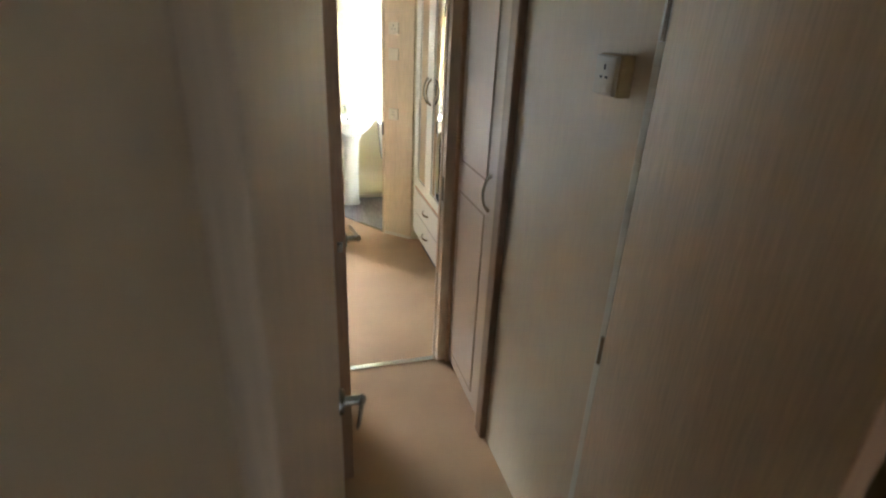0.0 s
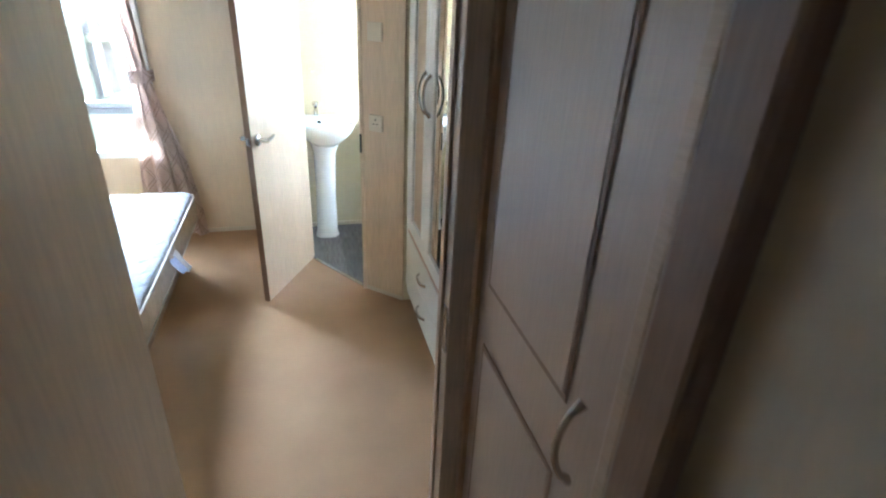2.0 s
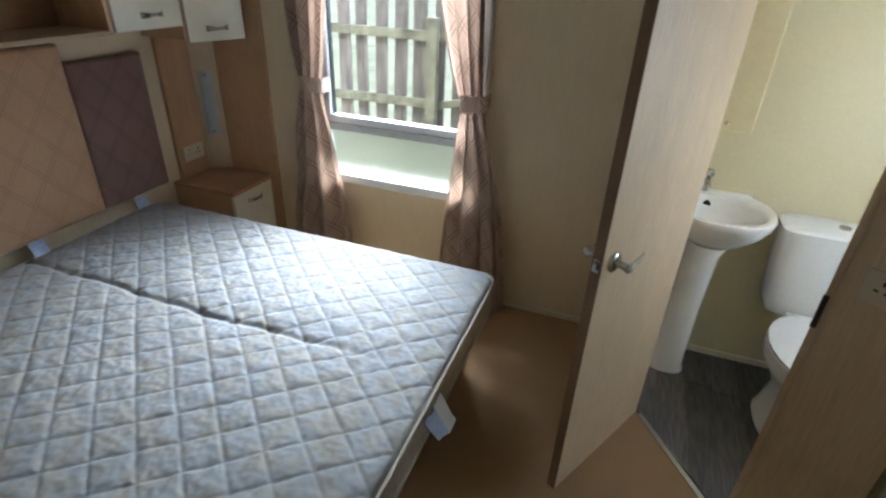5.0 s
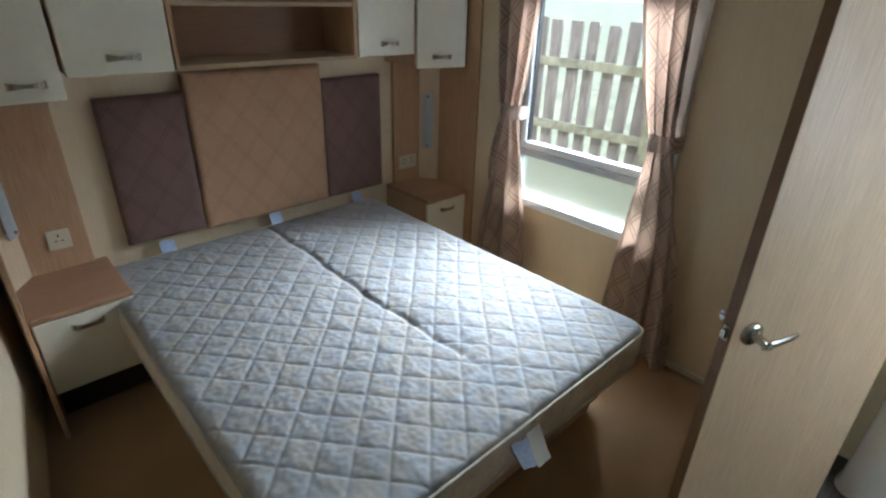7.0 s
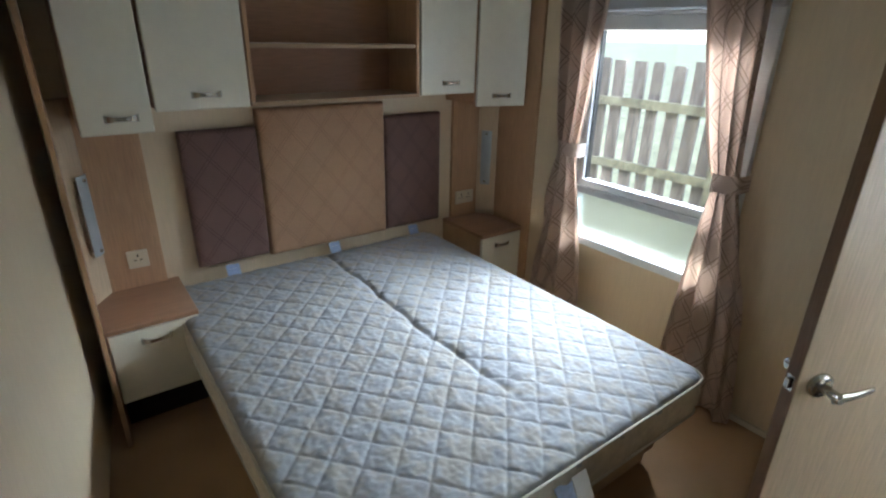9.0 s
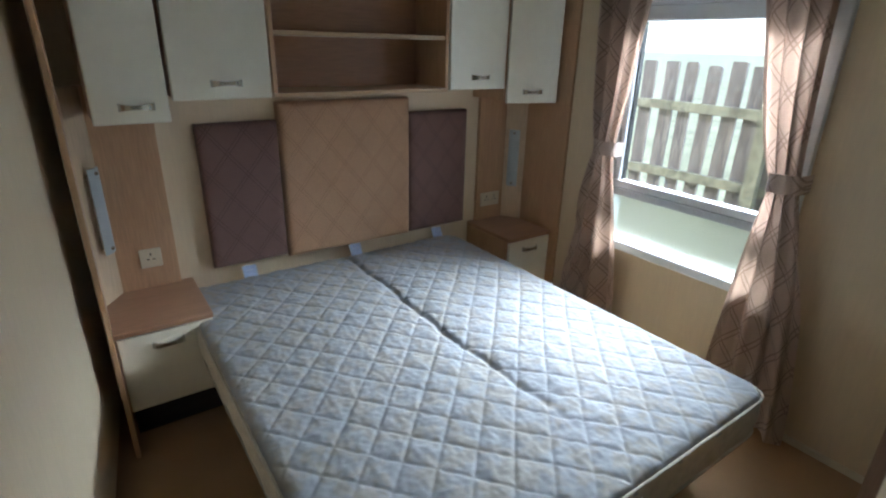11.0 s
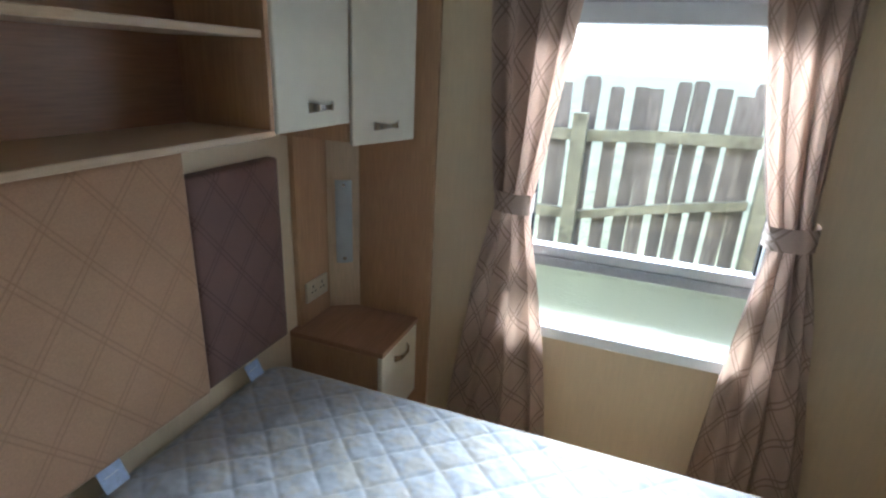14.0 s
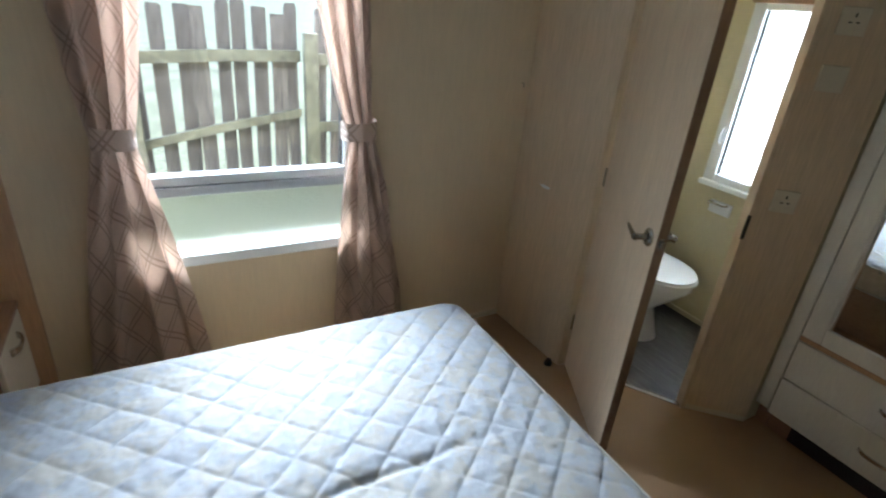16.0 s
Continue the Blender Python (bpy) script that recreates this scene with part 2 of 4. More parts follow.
def loft(sections, closed=True):
    """Skin through rings of equal length; the ends are closed."""
    bm = bmesh.new()
    rings = [[bm.verts.new(p) for p in s] for s in sections]
    n = len(rings[0])
    for u, v in zip(rings, rings[1:]):
        for k in range(n):
            bm.faces.new((u[k], u[(k + 1) % n], v[(k + 1) % n], v[k]))
    if closed:
        bm.faces.new(rings[0][::-1])
        bm.faces.new(rings[-1])
    return bm


def prism(poly, z0, z1):
    bm = bmesh.new()
    lo = [bm.verts.new((x, y, z0)) for x, y in poly]
    hi = [bm.verts.new((x, y, z1)) for x, y in poly]
    n = len(poly)
    bm.faces.new(lo[::-1])
    bm.faces.new(hi)
    for k in range(n):
        bm.faces.new((lo[k], lo[(k + 1) % n], hi[(k + 1) % n], hi[k]))
    return bm


def wall_seg(a, b, z0, z1, thick):
    """An upright slab from a to b; thick goes to the left of the way from a to b."""
    d = Vector((b[0] - a[0], b[1] - a[1])).normalized()
    n = Vector((-d.y, d.x)) * thick
    return prism([a, b, (b[0] + n.x, b[1] + n.y), (a[0] + n.x, a[1] + n.y)], z0, z1)


def part(name, bm, material, parent=None, label="", smooth=None):
    bmesh.ops.recalc_face_normals(bm, faces=bm.faces)
    me = bpy.data.meshes.new(name)
    bm.to_mesh(me)
    bm.free()
    me.materials.append(material)
    if smooth:
        me.shade_smooth()
        me.set_sharp_from_angle(angle=radians(smooth))
    ob = new(name, me)
    if parent is not None:
        ob.parent = parent
    if label:
        ob["label"] = label
    return ob


def thing(name, label, category, group="", kind="", at=(0, 0, 0), rz=0.0):
    ob = tagged(new(name), label, category, group, kind)
    ob.matrix_world = pose(*at, 0, 0, rz)
    return ob


def struct(name, bm, material, label="", smooth=None):
    return tagged(part(name, bm, material, None, "", smooth), label, name.split("_")[0], "", "structure")


def lever(side=1):
    """A lever handle: rose, neck and grip, pointing along +x from a plate in the xz plane; it stands out towards -y."""
    bm = bmesh.new()
    add_tube(bm, [(0, 0, 0), (0, -0.007, 0), (0, -0.011, 0)], [0.031, 0.031, 0.025], 24)
    add_tube(bm, [(0, -0.008, 0), (0, -0.030, 0), (0, -0.054, 0), (0, -0.060, 0)], [0.013, 0.011, 0.0125, 0.009], 14)
    grip = []
    for i in range(8):
        t = i / 7
        x, h, d = side * (-0.010 + 0.108 * t), 0.0125 - 0.003 * t - 0.004 * (t > 0.95), 0.0065 - 0.002 * t
        cy, cz = -0.050 + 0.010 * t * t, 0.010 * t * t - 0.003 * t
        grip.append([(x, cy + d * math.cos(k * math.pi / 6), cz + h * math.sin(k * math.pi / 6)) for k in range(12)])
    g = loft(grip)
    me = bpy.data.meshes.new("grip")
    g.to_mesh(me)
    g.free()
    bm.from_mesh(me)
    bpy.data.meshes.remove(me)
    return bm


def bow_handle(parent, x, y, z, half, axis="y", out=1, flare=True):
    """A bow handle: narrow waist, wide ends, on a front that faces +x (out=1) or -x."""
    bm = bmesh.new()
    secs = []
    for i in range(9):
        s = -1 + i / 4
        w = 0.0065 + (0.0075 * abs(s) ** 1.6 if flare else 0.0)
        o = 0.002 + 0.022 * (1 - abs(s) ** 3.5)
        th = 0.0035
        ring = []
        for a, b in ((-w, -th), (w, -th), (w, th), (-w, th)):
            px = x + out * (o + b)
            ring.append((px, y + s * half, z + a) if axis == "y" else (px, y + a, z + s * half))
        secs.append(ring)
    return part("handle", loft(secs), CHROME, parent, "brushed steel bow handle", 50)


CEIL_Z = 2.08
WY = 4.95        # inner face of the window wall
HX = -2.26       # inner face of the head wall

# ---- structure: floors, ceiling, walls ----
struct("floor", prism([(-2.5, 0.9), (-2.5, 5.1), (0.30, 5.1), (0.30, 4.42), (0.34, 4.39), (0.635, 3.94), (0.82, 3.77), (1.6, 3.77), (1.6, -1.6), (-1.4, -1.6), (-1.4, 0.9)], -0.08, 0.0),
       CARPET, "tan short pile carpet, slightly worn in the walkway")
ceil_poly = [(-2.5, 0.9), (-2.5, 5.1), (1.6, 5.1), (1.6, -1.6), (-1.4, -1.6), (-1.4, 0.9)]
struct("ceiling", prism(ceil_poly, CEIL_Z, CEIL_Z + 0.08), CEIL, "plain white caravan ceiling board")

WX0, WX1, WZ0, WZ1 = -1.50, -0.58, 0.62, 1.84
bm = bmesh.new()
add_box(bm, HX - 0.1, WX0, WY, WY + 0.09, -0.08, CEIL_Z)
add_box(bm, WX1, 1.45, WY, WY + 0.09, -0.08, CEIL_Z)
add_box(bm, WX0, WX1, WY, WY + 0.09, -0.08, WZ0)
add_box(bm, WX0, WX1, WY, WY + 0.09, WZ1, CEIL_Z)
wall_n = struct("wall_north", bm, WALL, "cream vinyl-faced outer wall with a window")
struct("wall_west", box(HX - 0.1, HX, 1.0, WY, -0.08, CEIL_Z), WALL, "cream vinyl-faced wall behind the headboard")
struct("wall_south", prism([(-0.13, 2.36), (-2.26, 2.60), (-2.26, 2.48), (-0.22, 2.20), (-0.22, 2.06), (-0.13, 2.06)], -0.0, CEIL_Z), WALL, "cream vinyl-faced bedroom partition")
# bathroom enclosure
BX = 1.36
struct("wall_bath_west", wall_seg((0.265, 4.95), (0.285, 4.415), 0.0, CEIL_Z, 0.045), OAK, "wood-effect partition panel beside the bathroom door")
struct("wall_bath_corner", wall_seg((0.635, 3.94), (0.83, 3.755), 0.0, CEIL_Z, 0.045), OAK, "wood-effect partition panel with switches")
struct("wall_bath_south", box(0.84, 1.6, 3.76, 3.80, 0.0, CEIL_Z), WALLB, "bathroom partition behind the wardrobe")
struct("wall_bath_back", box(0.31, 1.36, 4.944, 4.948, 0.0, CEIL_Z), WALLB, "pale yellow bathroom wall lining")
BWY0, BWY1, BWZ0, BWZ1 = 4.12, 4.62, 0.84, 1.74
bm = bmesh.new()
add_box(bm, BX, BX + 0.08, 3.72, BWY0, -0.08, CEIL_Z)
add_box(bm, BX, BX + 0.08, BWY1, 5.04, -0.08, CEIL_Z)
add_box(bm, BX, BX + 0.08, BWY0, BWY1, -0.08, BWZ0)
add_box(bm, BX, BX + 0.08, BWY0, BWY1, BWZ1, CEIL_Z)
struct("wall_bath_east", bm, WALLB, "pale yellow bathroom outer wall with a frosted window")
struct("wall_wardrobe_back", box(1.37, 1.45, -1.6, 3.76, -0.08, CEIL_Z), WALL, "plain outer wall behind the wardrobe")
# header over the bathroom doorway and the two posts
H0, H1 = (0.300, 4.395), (0.635, 3.94)
struct("wall_bath_header", wall_seg(H0, H1, 1.99, CEIL_Z, 0.045), OAK, "wood-effect panel over the bathroom doorway")
# corridor
RX = 0.67
bm = bmesh.new()
add_box(bm, RX, RX + 0.05, 0.715, 1.44, 0, CEIL_Z)
add_box(bm, RX, RX + 0.05, -1.6, 0.0, 0, CEIL_Z)
add_box(bm, RX, RX + 0.05, 0.0, 0.715, 2.0, CEIL_Z)
struct("wall_corridor_east", bm, WALL, "cream vinyl-faced corridor wall")
struct("wall_side_room", box(1.2, 1.25, -1.6, 1.2, 0, CEIL_Z), WALL, "plain wall of the side room")
bm = bmesh.new()
add_box(bm, -0.17, -0.12, 0.84, 2.06, 0, CEIL_Z)
add_box(bm, -0.17, -0.12, -1.6, 0.01, 0, CEIL_Z)
add_box(bm, -0.17, -0.12, 0.01, 0.84, 2.0, CEIL_Z)
struct("wall_corridor_west", bm, WALL, "cream vinyl-faced corridor wall")
bm = bmesh.new()
for b in ((-1.4, -0.10, 0, CEIL_Z), (0.62, 1.45, 0, CEIL_Z), (-0.10, 0.62, 0, 0.10), (-0.10, 0.62, 1.95, CEIL_Z)):
    add_box(bm, b[0], b[1], -1.68, -1.6, b[2], b[3])
struct("wall_back", bm, WALL, "plain unseen wall closing the corridor, with an opening for the added door")
# unseen glazed door, added behind the camera to brighten the corridor
end = thing("window_added", "unseen frosted glazed door added at the corridor end for light", "window", kind="structure")
part("frame", box(-0.10, -0.05, -1.67, -1.61, 0.10, 1.95, 0.004), UPVC, end)
part("frame", box(0.57, 0.62, -1.67, -1.61, 0.10, 1.95, 0.004), UPVC, end)
part("pane", box(-0.05, 0.57, -1.65, -1.648, 0.10, 1.95), TINTED, end, "tinted pane passing added daylight into the corridor")
struct("wall_side_room_west", box(-1.4, -1.35, -1.6, 0.95, 0, CEIL_Z), WALL, "plain wall of the dark side room")
struct("wall_side_room_north", box(-2.4, -0.17, 0.9, 0.95, 0, CEIL_Z), WALL, "plain wall of the dark side room")
# bedroom door frame on the corridor line
struct("wall_door_header", box(-0.13, 0.64, 2.06, 2.13, 2.0, CEIL_Z), WALL, "panel over the bedroom doorway")
struct("wall_closet_end", box(0.67, 1.37, 2.06, 2.10, 0, CEIL_Z), WALL, "partition between closet and wardrobe")
struct("wall_closet_near", box(0.72, 1.37, 1.46, 1.50, 0, CEIL_Z), WALL, "partition beside the closet")
jamb = struct("door_frame_bedroom", box(0.605, 0.668, 2.055, 2.135, 0, 2.0, 0.004), OAK, "pale oak door jamb of the bedroom")
part("stop_strip", box(0.597, 0.604, 2.095, 2.12, 0, 2.0, 0.002), EDGE, jamb)
part("strike_plate", box(0.6015, 0.6045, 2.062, 2.086, 0.93, 1.05, 0.001), CHROME, jamb, "small steel strike plate")
jamb2 = struct("door_frame_bedroom_hinge", box(-0.128, -0.108, 2.112, 2.37, 0, 2.0, 0.004), WALL, "cream door lining with a shadow line")
part("post", box(-0.128, -0.022, 2.066, 2.110, 0, 2.0, 0.004), OAK, jamb2, "pale oak hinge post")
part("edge_bead", box(-0.1075, -0.100, 2.335, 2.369, 0, 2.0, 0.002), CREAM, jamb2, "cream bead at the room edge")
struct("trim_threshold", box(-0.020, 0.604, 2.065, 2.10, 0.0, 0.006, 0.002), CHROME, "thin aluminium threshold strip over the carpet join")

# skirting
def skirting(name, a, b, side=0.012):
    return struct(name, wall_seg(a, b, 0.0, 0.028, side), PLASTIC, "narrow cream skirting strip")

skirting("baseboard_north", (0.262, 4.95), (-1.82, 4.95), 0.012)
skirting("baseboard_bath_back", (1.355, 4.943), (0.33, 4.943), 0.012)
skirting("baseboard_bath_east", (1.36, 3.82), (1.36, 4.93), 0.012)
skirting("baseboard_corner", (0.83, 3.755), (0.645, 3.93), -0.008)

# ---- bathroom floor of planks ----
bath_floor = struct("floor_bathroom", prism([(0.30, 4.42), (0.30, 4.95), (1.36, 4.95), (1.36, 3.80), (0.80, 3.79), (0.635, 3.94)], -0.08, -0.004), GROOVE, "grey wood-effect vinyl plank floor of the bathroom")
struct("trim_bath_threshold", wall_seg((0.345, 4.37), (0.63, 3.945), 0.0, 0.006, 0.02), CHROME, "thin aluminium strip at the bathroom threshold")

# ---- windows ----
def window_main():
    w = tagged(thing("window_1", "white plastic caravan window with a clear upper and patterned lower pane", "window", kind="structure"))
    y0, y1 = WY - 0.03, WY + 0.05
    part("sill", box(WX0 - 0.02, WX1 + 0.02, WY - 0.055, WY + 0.06, 0.585, 0.632, 0.006), UPVC, w, "white plastic sill")
    f = part("frame", box(WX0, WX0 + 0.05, y0, y1, 0.632, 1.86, 0.005), UPVC, w)
    part("frame", box(WX1 - 0.05, WX1, y0, y1, 0.632, 1.86, 0.005), UPVC, w)
    part("frame", box(WX0 + 0.05, WX1 - 0.05, y0, y1, 1.76, 1.86, 0.005), UPVC, w)
    part("transom", box(WX0 + 0.05, WX1 - 0.05, y0 - 0.004, y1, 0.868, 0.905, 0.004), ALU, w, "grey aluminium transom")
    part("sash", box(WX0 + 0.05, WX1 - 0.05, y0 + 0.004, y1 - 0.02, 0.906, 0.944, 0.005), UPVC, w, "white lower rail of the opening sash")
    part("sash", box(WX0 + 0.05, WX1 - 0.05, y0 + 0.004, y1 - 0.02, 1.695, 1.759, 0.005), UPVC, w)
    part("sash", box(WX0 + 0.051, WX0 + 0.085, y0 + 0.004, y1 - 0.02, 0.945, 1.694, 0.005), UPVC, w)
    part("sash", box(WX1 - 0.085, WX1 - 0.051, y0 + 0.004, y1 - 0.02, 0.945, 1.694, 0.005), UPVC, w)
    part("gasket", box(WX0 + 0.086, WX0 + 0.092, y0 + 0.02, y1 - 0.03, 0.945, 1.694), DARKP, w, "black rubber gasket")
    part("gasket", box(WX1 - 0.092, WX1 - 0.086, y0 + 0.02, y1 - 0.03, 0.945, 1.694), DARKP, w, "black rubber gasket")
    p = part("pane", box(WX0 + 0.086, WX1 - 0.086, WY + 0.005, WY + 0.009, 0.945, 1.694), GLASS, w, "clear glass pane")
    q = part("pane", box(WX0 + 0.05, WX1 - 0.05, WY + 0.005, WY + 0.009, 0.633, 0.868), OBSCURE, w, "patterned obscure glass pane")
    p.visible_shadow = q.visible_shadow = False
    part("latch", box(WX1 - 0.078, WX1 - 0.060, y0 - 0.03, y0 + 0.004, 1.06, 1.13, 0.005), UPVC, w, "white window latch")
    part("blind_box", box(WX0 - 0.01, WX1 + 0.01, WY - 0.075, WY - 0.031, 1.775, 1.835, 0.012), ALU, w, "grey roller blind cassette")
    return w

window_main()

def window_bath():
    w = thing("window_2", "white plastic bathroom window with frosted glass", "window", kind="structure")
    x0, x1 = BX - 0.03, BX + 0.05
    part("frame", box(x0, x1, BWY0 - 0.02, BWY0 + 0.035, BWZ0, BWZ1, 0.004), UPVC, w)
    part("frame", box(x0, x1, BWY1 - 0.045, BWY1 + 0.02, BWZ0, BWZ1, 0.004), UPVC, w)
    part("frame", box(x0, x1, BWY0 + 0.036, BWY1 - 0.046, BWZ0, BWZ0 + 0.04, 0.004), UPVC, w)
    part("frame", box(x0, x1, BWY0 + 0.036, BWY1 - 0.046, BWZ1 - 0.04, BWZ1, 0.004), UPVC, w)
    part("sill", box(x0 - 0.02, x1, BWY0 - 0.03, BWY1 + 0.03, BWZ0 - 0.03, BWZ0 - 0.001, 0.005), UPVC, w)
    part("gasket", box(BX - 0.012, BX + 0.0, BWY1 - 0.0555, BWY1 - 0.046, BWZ0 + 0.041, BWZ1 - 0.041), DARKP, w, "dark rubber gasket")
    p = part("pane", box(BX + 0.01, BX + 0.012, BWY0 + 0.036, BWY1 - 0.056, BWZ0 + 0.041, BWZ1 - 0.041), FROST, w, "frosted glass pane glowing with daylight")
    hb = tube([(x0 - 0.002, BWY1 - 0.02, 1.04), (x0 - 0.02, BWY1 - 0.02, 1.06), (x0 - 0.022, BWY1 - 0.02, 1.10), (x0 - 0.006, BWY1 - 0.02, 1.13)], 0.007)
    part("latch", hb, UPVC, w, "white window latch", 60)
    bl = part("blind", box(x0 - 0.03, x0 - 0.004, BWY0 - 0.02, BWY1 + 0.02, BWZ1 - 0.01, BWZ1 + 0.025, 0.006), DARKW, w, "rolled dark blind")
    return w

window_bath()


# ---- doors ----
def door_leaf(name, hinge, free, z1, mats, label, handle_z, hinges=True, thick=0.032, flip=1, lever_side=-1):
    """A flush leaf from the hinge edge to the free edge, with levers, latch face and hinges."""
    d = Vector((free[0] - hinge[0], free[1] - hinge[1]))
    w = d.length
    ob = tagged(new(name), label, "door", "", "structure")
    ob.matrix_world = pose(hinge[0], hinge[1], 0, 0, 0, math.degrees(math.atan2(d.y, d.x)))
    part("leaf", box(0, w, -thick / 2, thick / 2, 0.012, z1, 0.002), mats[0], ob)
    part("edge_strip", box(w + 0.0005, w + 0.003, -thick / 2, thick / 2, 0.012, z1), mats[1], ob, "darker edging strip")
    for s in (1, -1):
        bm = lever(lever_side)
        bmesh.ops.transform(bm, matrix=pose(w - 0.055, -s * thick / 2 - s * 0.0005, handle_z, 0, 0, 0 if s == 1 else 180), verts=bm.verts)
        if s == -1:
            bmesh.ops.transform(bm, matrix=Matrix.Translation((w - 0.055, 0, 0)) @ Matrix.Scale(-1, 4, (1, 0, 0)) @ Matrix.Translation((-(w - 0.055), 0, 0)), verts=bm.verts)
        part("door_handle", bm, CHROME, ob, "brushed steel lever handle", 60)
    part("latch_plate", box(w + 0.0032, w + 0.005, -0.010, 0.010, handle_z - 0.02, handle_z + 0.02, 0.0008), CHROME, ob, "steel latch plate")
    part("latch_bolt", box(w + 0.0052, w + 0.014, -0.006, 0.006, handle_z - 0.012, handle_z + 0.012, 0.002), CHROME, ob, "steel latch bolt")
    if hinges:
        for z in (0.22, 0.95, 1.72):
            part("hinge", tube([(-0.006, flip * (thick / 2 + 0.003), z), (-0.006, flip * (thick / 2 + 0.003), z + 0.08)], 0.005), CHROME, ob, "steel hinge knuckle", 60)
    return ob


door_leaf("door_bathroom", (0.325, 4.385), (0.062, 3.872), 1.98, (OAK, DARKW), "pale wood-effect bathroom door standing wide open", 0.945, flip=-1)
door_leaf("door_bedroom", (0.002, 2.042), (0.046, 1.350), 1.98, (OAK, OAKD), "pale wood-effect bedroom door swung open into the corridor", 1.045, flip=-1, thick=0.038)
door_leaf("door_corridor_west", (-0.116, 0.035), (-0.026, 0.79), 1.98, (OAK, OAKD), "pale wood-effect corridor door standing ajar", 0.93, flip=1)
door_leaf("door_corridor_east", (0.655, 0.700), (0.515, 0.053), 1.98, (OAK, OAKD), "pale wood-effect corridor door standing ajar", 0.95, flip=-1)
def frame_post(name, bm, label, m=None):
    return struct(name, bm, m or OAK, label)

frame_post("trim_bath_post", prism([(0.285, 4.412), (0.33, 4.40), (0.345, 4.43), (0.30, 4.45)], 0, 1.99), "pale oak door post of the bathroom")
frame_post("trim_bath_latch_post", prism([(0.622, 3.935), (0.637, 3.928), (0.672, 3.965), (0.655, 3.985)], 0, 1.99), "pale oak latch post of the bathroom")
frame_post("trim_corridor_east_post", box(0.652, 0.673, 0.717, 0.748, 0, 2.0, 0.006), "pale door trim in the corridor", CREAM)
# the shadow line along the trim, drawn as a thin dark strip
struct("trim_corridor_gap", box(0.662, 0.672, 0.7075, 0.7145, 0, 2.0), GROOVE, "dark strip standing for the shadow gap beside the corridor door")
strike = thing("strike_plate", "dark strike plate on the bathroom door post", "strike plate")
part("plate", prism([(0.6205, 3.9385), (0.6215, 3.9345), (0.632, 3.929), (0.633, 3.933)], 0.86, 0.96), DARKP, strike)

# ---- closet in the corridor ----
def closet():
    c = thing("closet", "beige panelled closet door in a brown moulded frame", "closet")
    part("post", box(0.642, 0.69, 1.442, 1.512, 0, 2.04, 0.008), DARKW, c, "brown moulded post")
    part("post", box(0.648, 0.69, 1.513, 1.540, 0, 2.04, 0.005), EDGE, c)
    part("post", box(0.650, 0.69, 2.03, 2.053, 0, 2.04, 0.004), OAKD, c)
    part("top", box(0.645, 0.69, 1.542, 2.028, 1.99, 2.04, 0.004), DARKW, c)
    # black sheet close behind the door stands for the shade inside
    part("interior", box(0.70, 0.71, 1.502, 2.05, 0, 2.04), DARKP, c, "near-black sheet standing for the shaded closet interior")
    d = part("door", box(0.662, 0.682, 1.544, 2.026, 0.03, 1.985, 0.003), CLOSET, c, "beige door with two raised panels")
    ya, yb = 1.645, 1.978
    for z0, z1 in ((0.10, 1.012), (1.150, 1.92)):
        for a in (box(0.6585, 0.6615, ya, yb, z1 - 0.010, z1, 0.001), box(0.6585, 0.6615, ya, yb, z0, z0 + 0.010, 0.001),
                  box(0.6585, 0.6615, ya, ya + 0.008, z0 + 0.0105, z1 - 0.0105, 0.001), box(0.6585, 0.6615, yb - 0.008, yb, z0 + 0.0105, z1 - 0.0105, 0.001)):
            part("groove", a, DARKW, d)
        part("panel", box(0.6575, 0.6615, ya + 0.009, yb - 0.009, z0 + 0.0105, z1 - 0.0105, 0.0025), CLOSET, d)
    pts = [(0.66 - 0.03 * math.sin(math.pi * i / 10) ** 0.6, 1.605, 1.115 + 0.145 * (i / 10 - 0.5)) for i in range(11)]
    part("handle", tube(pts, [0.009] + [0.0055] * 9 + [0.009], 10), CHROME, d, "steel D handle", 60)
    return c

closet()


# ---- sockets and switches ----
def socket(label, holes=1, w=0.086, h=0.086, kind_name="wall_socket", rocker=True, cat="socket"):
    """A plate facing -y at the origin."""
    s = thing(kind_name, label, cat)
    part("plate", box(-w / 2, w / 2, -0.012, -0.0005, -h / 2, h / 2, 0.004), PLASTIC, s)
    n = 2 if w > 0.1 else 1
    for k in range(n):
        cx = (k - (n - 1) / 2) * 0.06
        if holes:
            for dx, dz, a, b in ((0, 0.018, 0.003, 0.006), (-0.011, -0.004, 0.005, 0.0025), (0.011, -0.004, 0.005, 0.0025)):
                part("pin_hole", box(cx + dx - a, cx + dx + a, -0.0132, -0.0122, dz - b, dz + b), DARKP, s)
        if rocker:
            part("rocker", box(cx + 0.008, cx + 0.022, -0.015, -0.0122, -0.034 if holes else -0.012, -0.02 if holes else 0.014, 0.0015), PLASTIC, s)
    return s


def put(ob, x, y, z, rz):
    ob.matrix_world = pose(x, y, z, 0, 0, rz)

ang_c = math.degrees(math.atan2(3.755 - 3.94, 0.83 - 0.635))
def on_corner(f):
    return (0.635 + f * 0.195, 3.94 - f * 0.185)
for z, lab, hol in ((1.032, "ivory single wall socket on the bathroom partition", 1), (1.475, "ivory blank switch plate on the bathroom partition", 0), (1.655, "ivory wall socket high on the bathroom partition", 1)):
    s = socket(lab, hol, rocker=bool(hol))
    px, py = on_corner(0.36)
    put(s, px, py, z, ang_c)
s = socket("ivory double wall socket on the oak bedside panel", 1, 0.146, 0.086)
put(s, -2.235, 4.750, 0.668, 90)
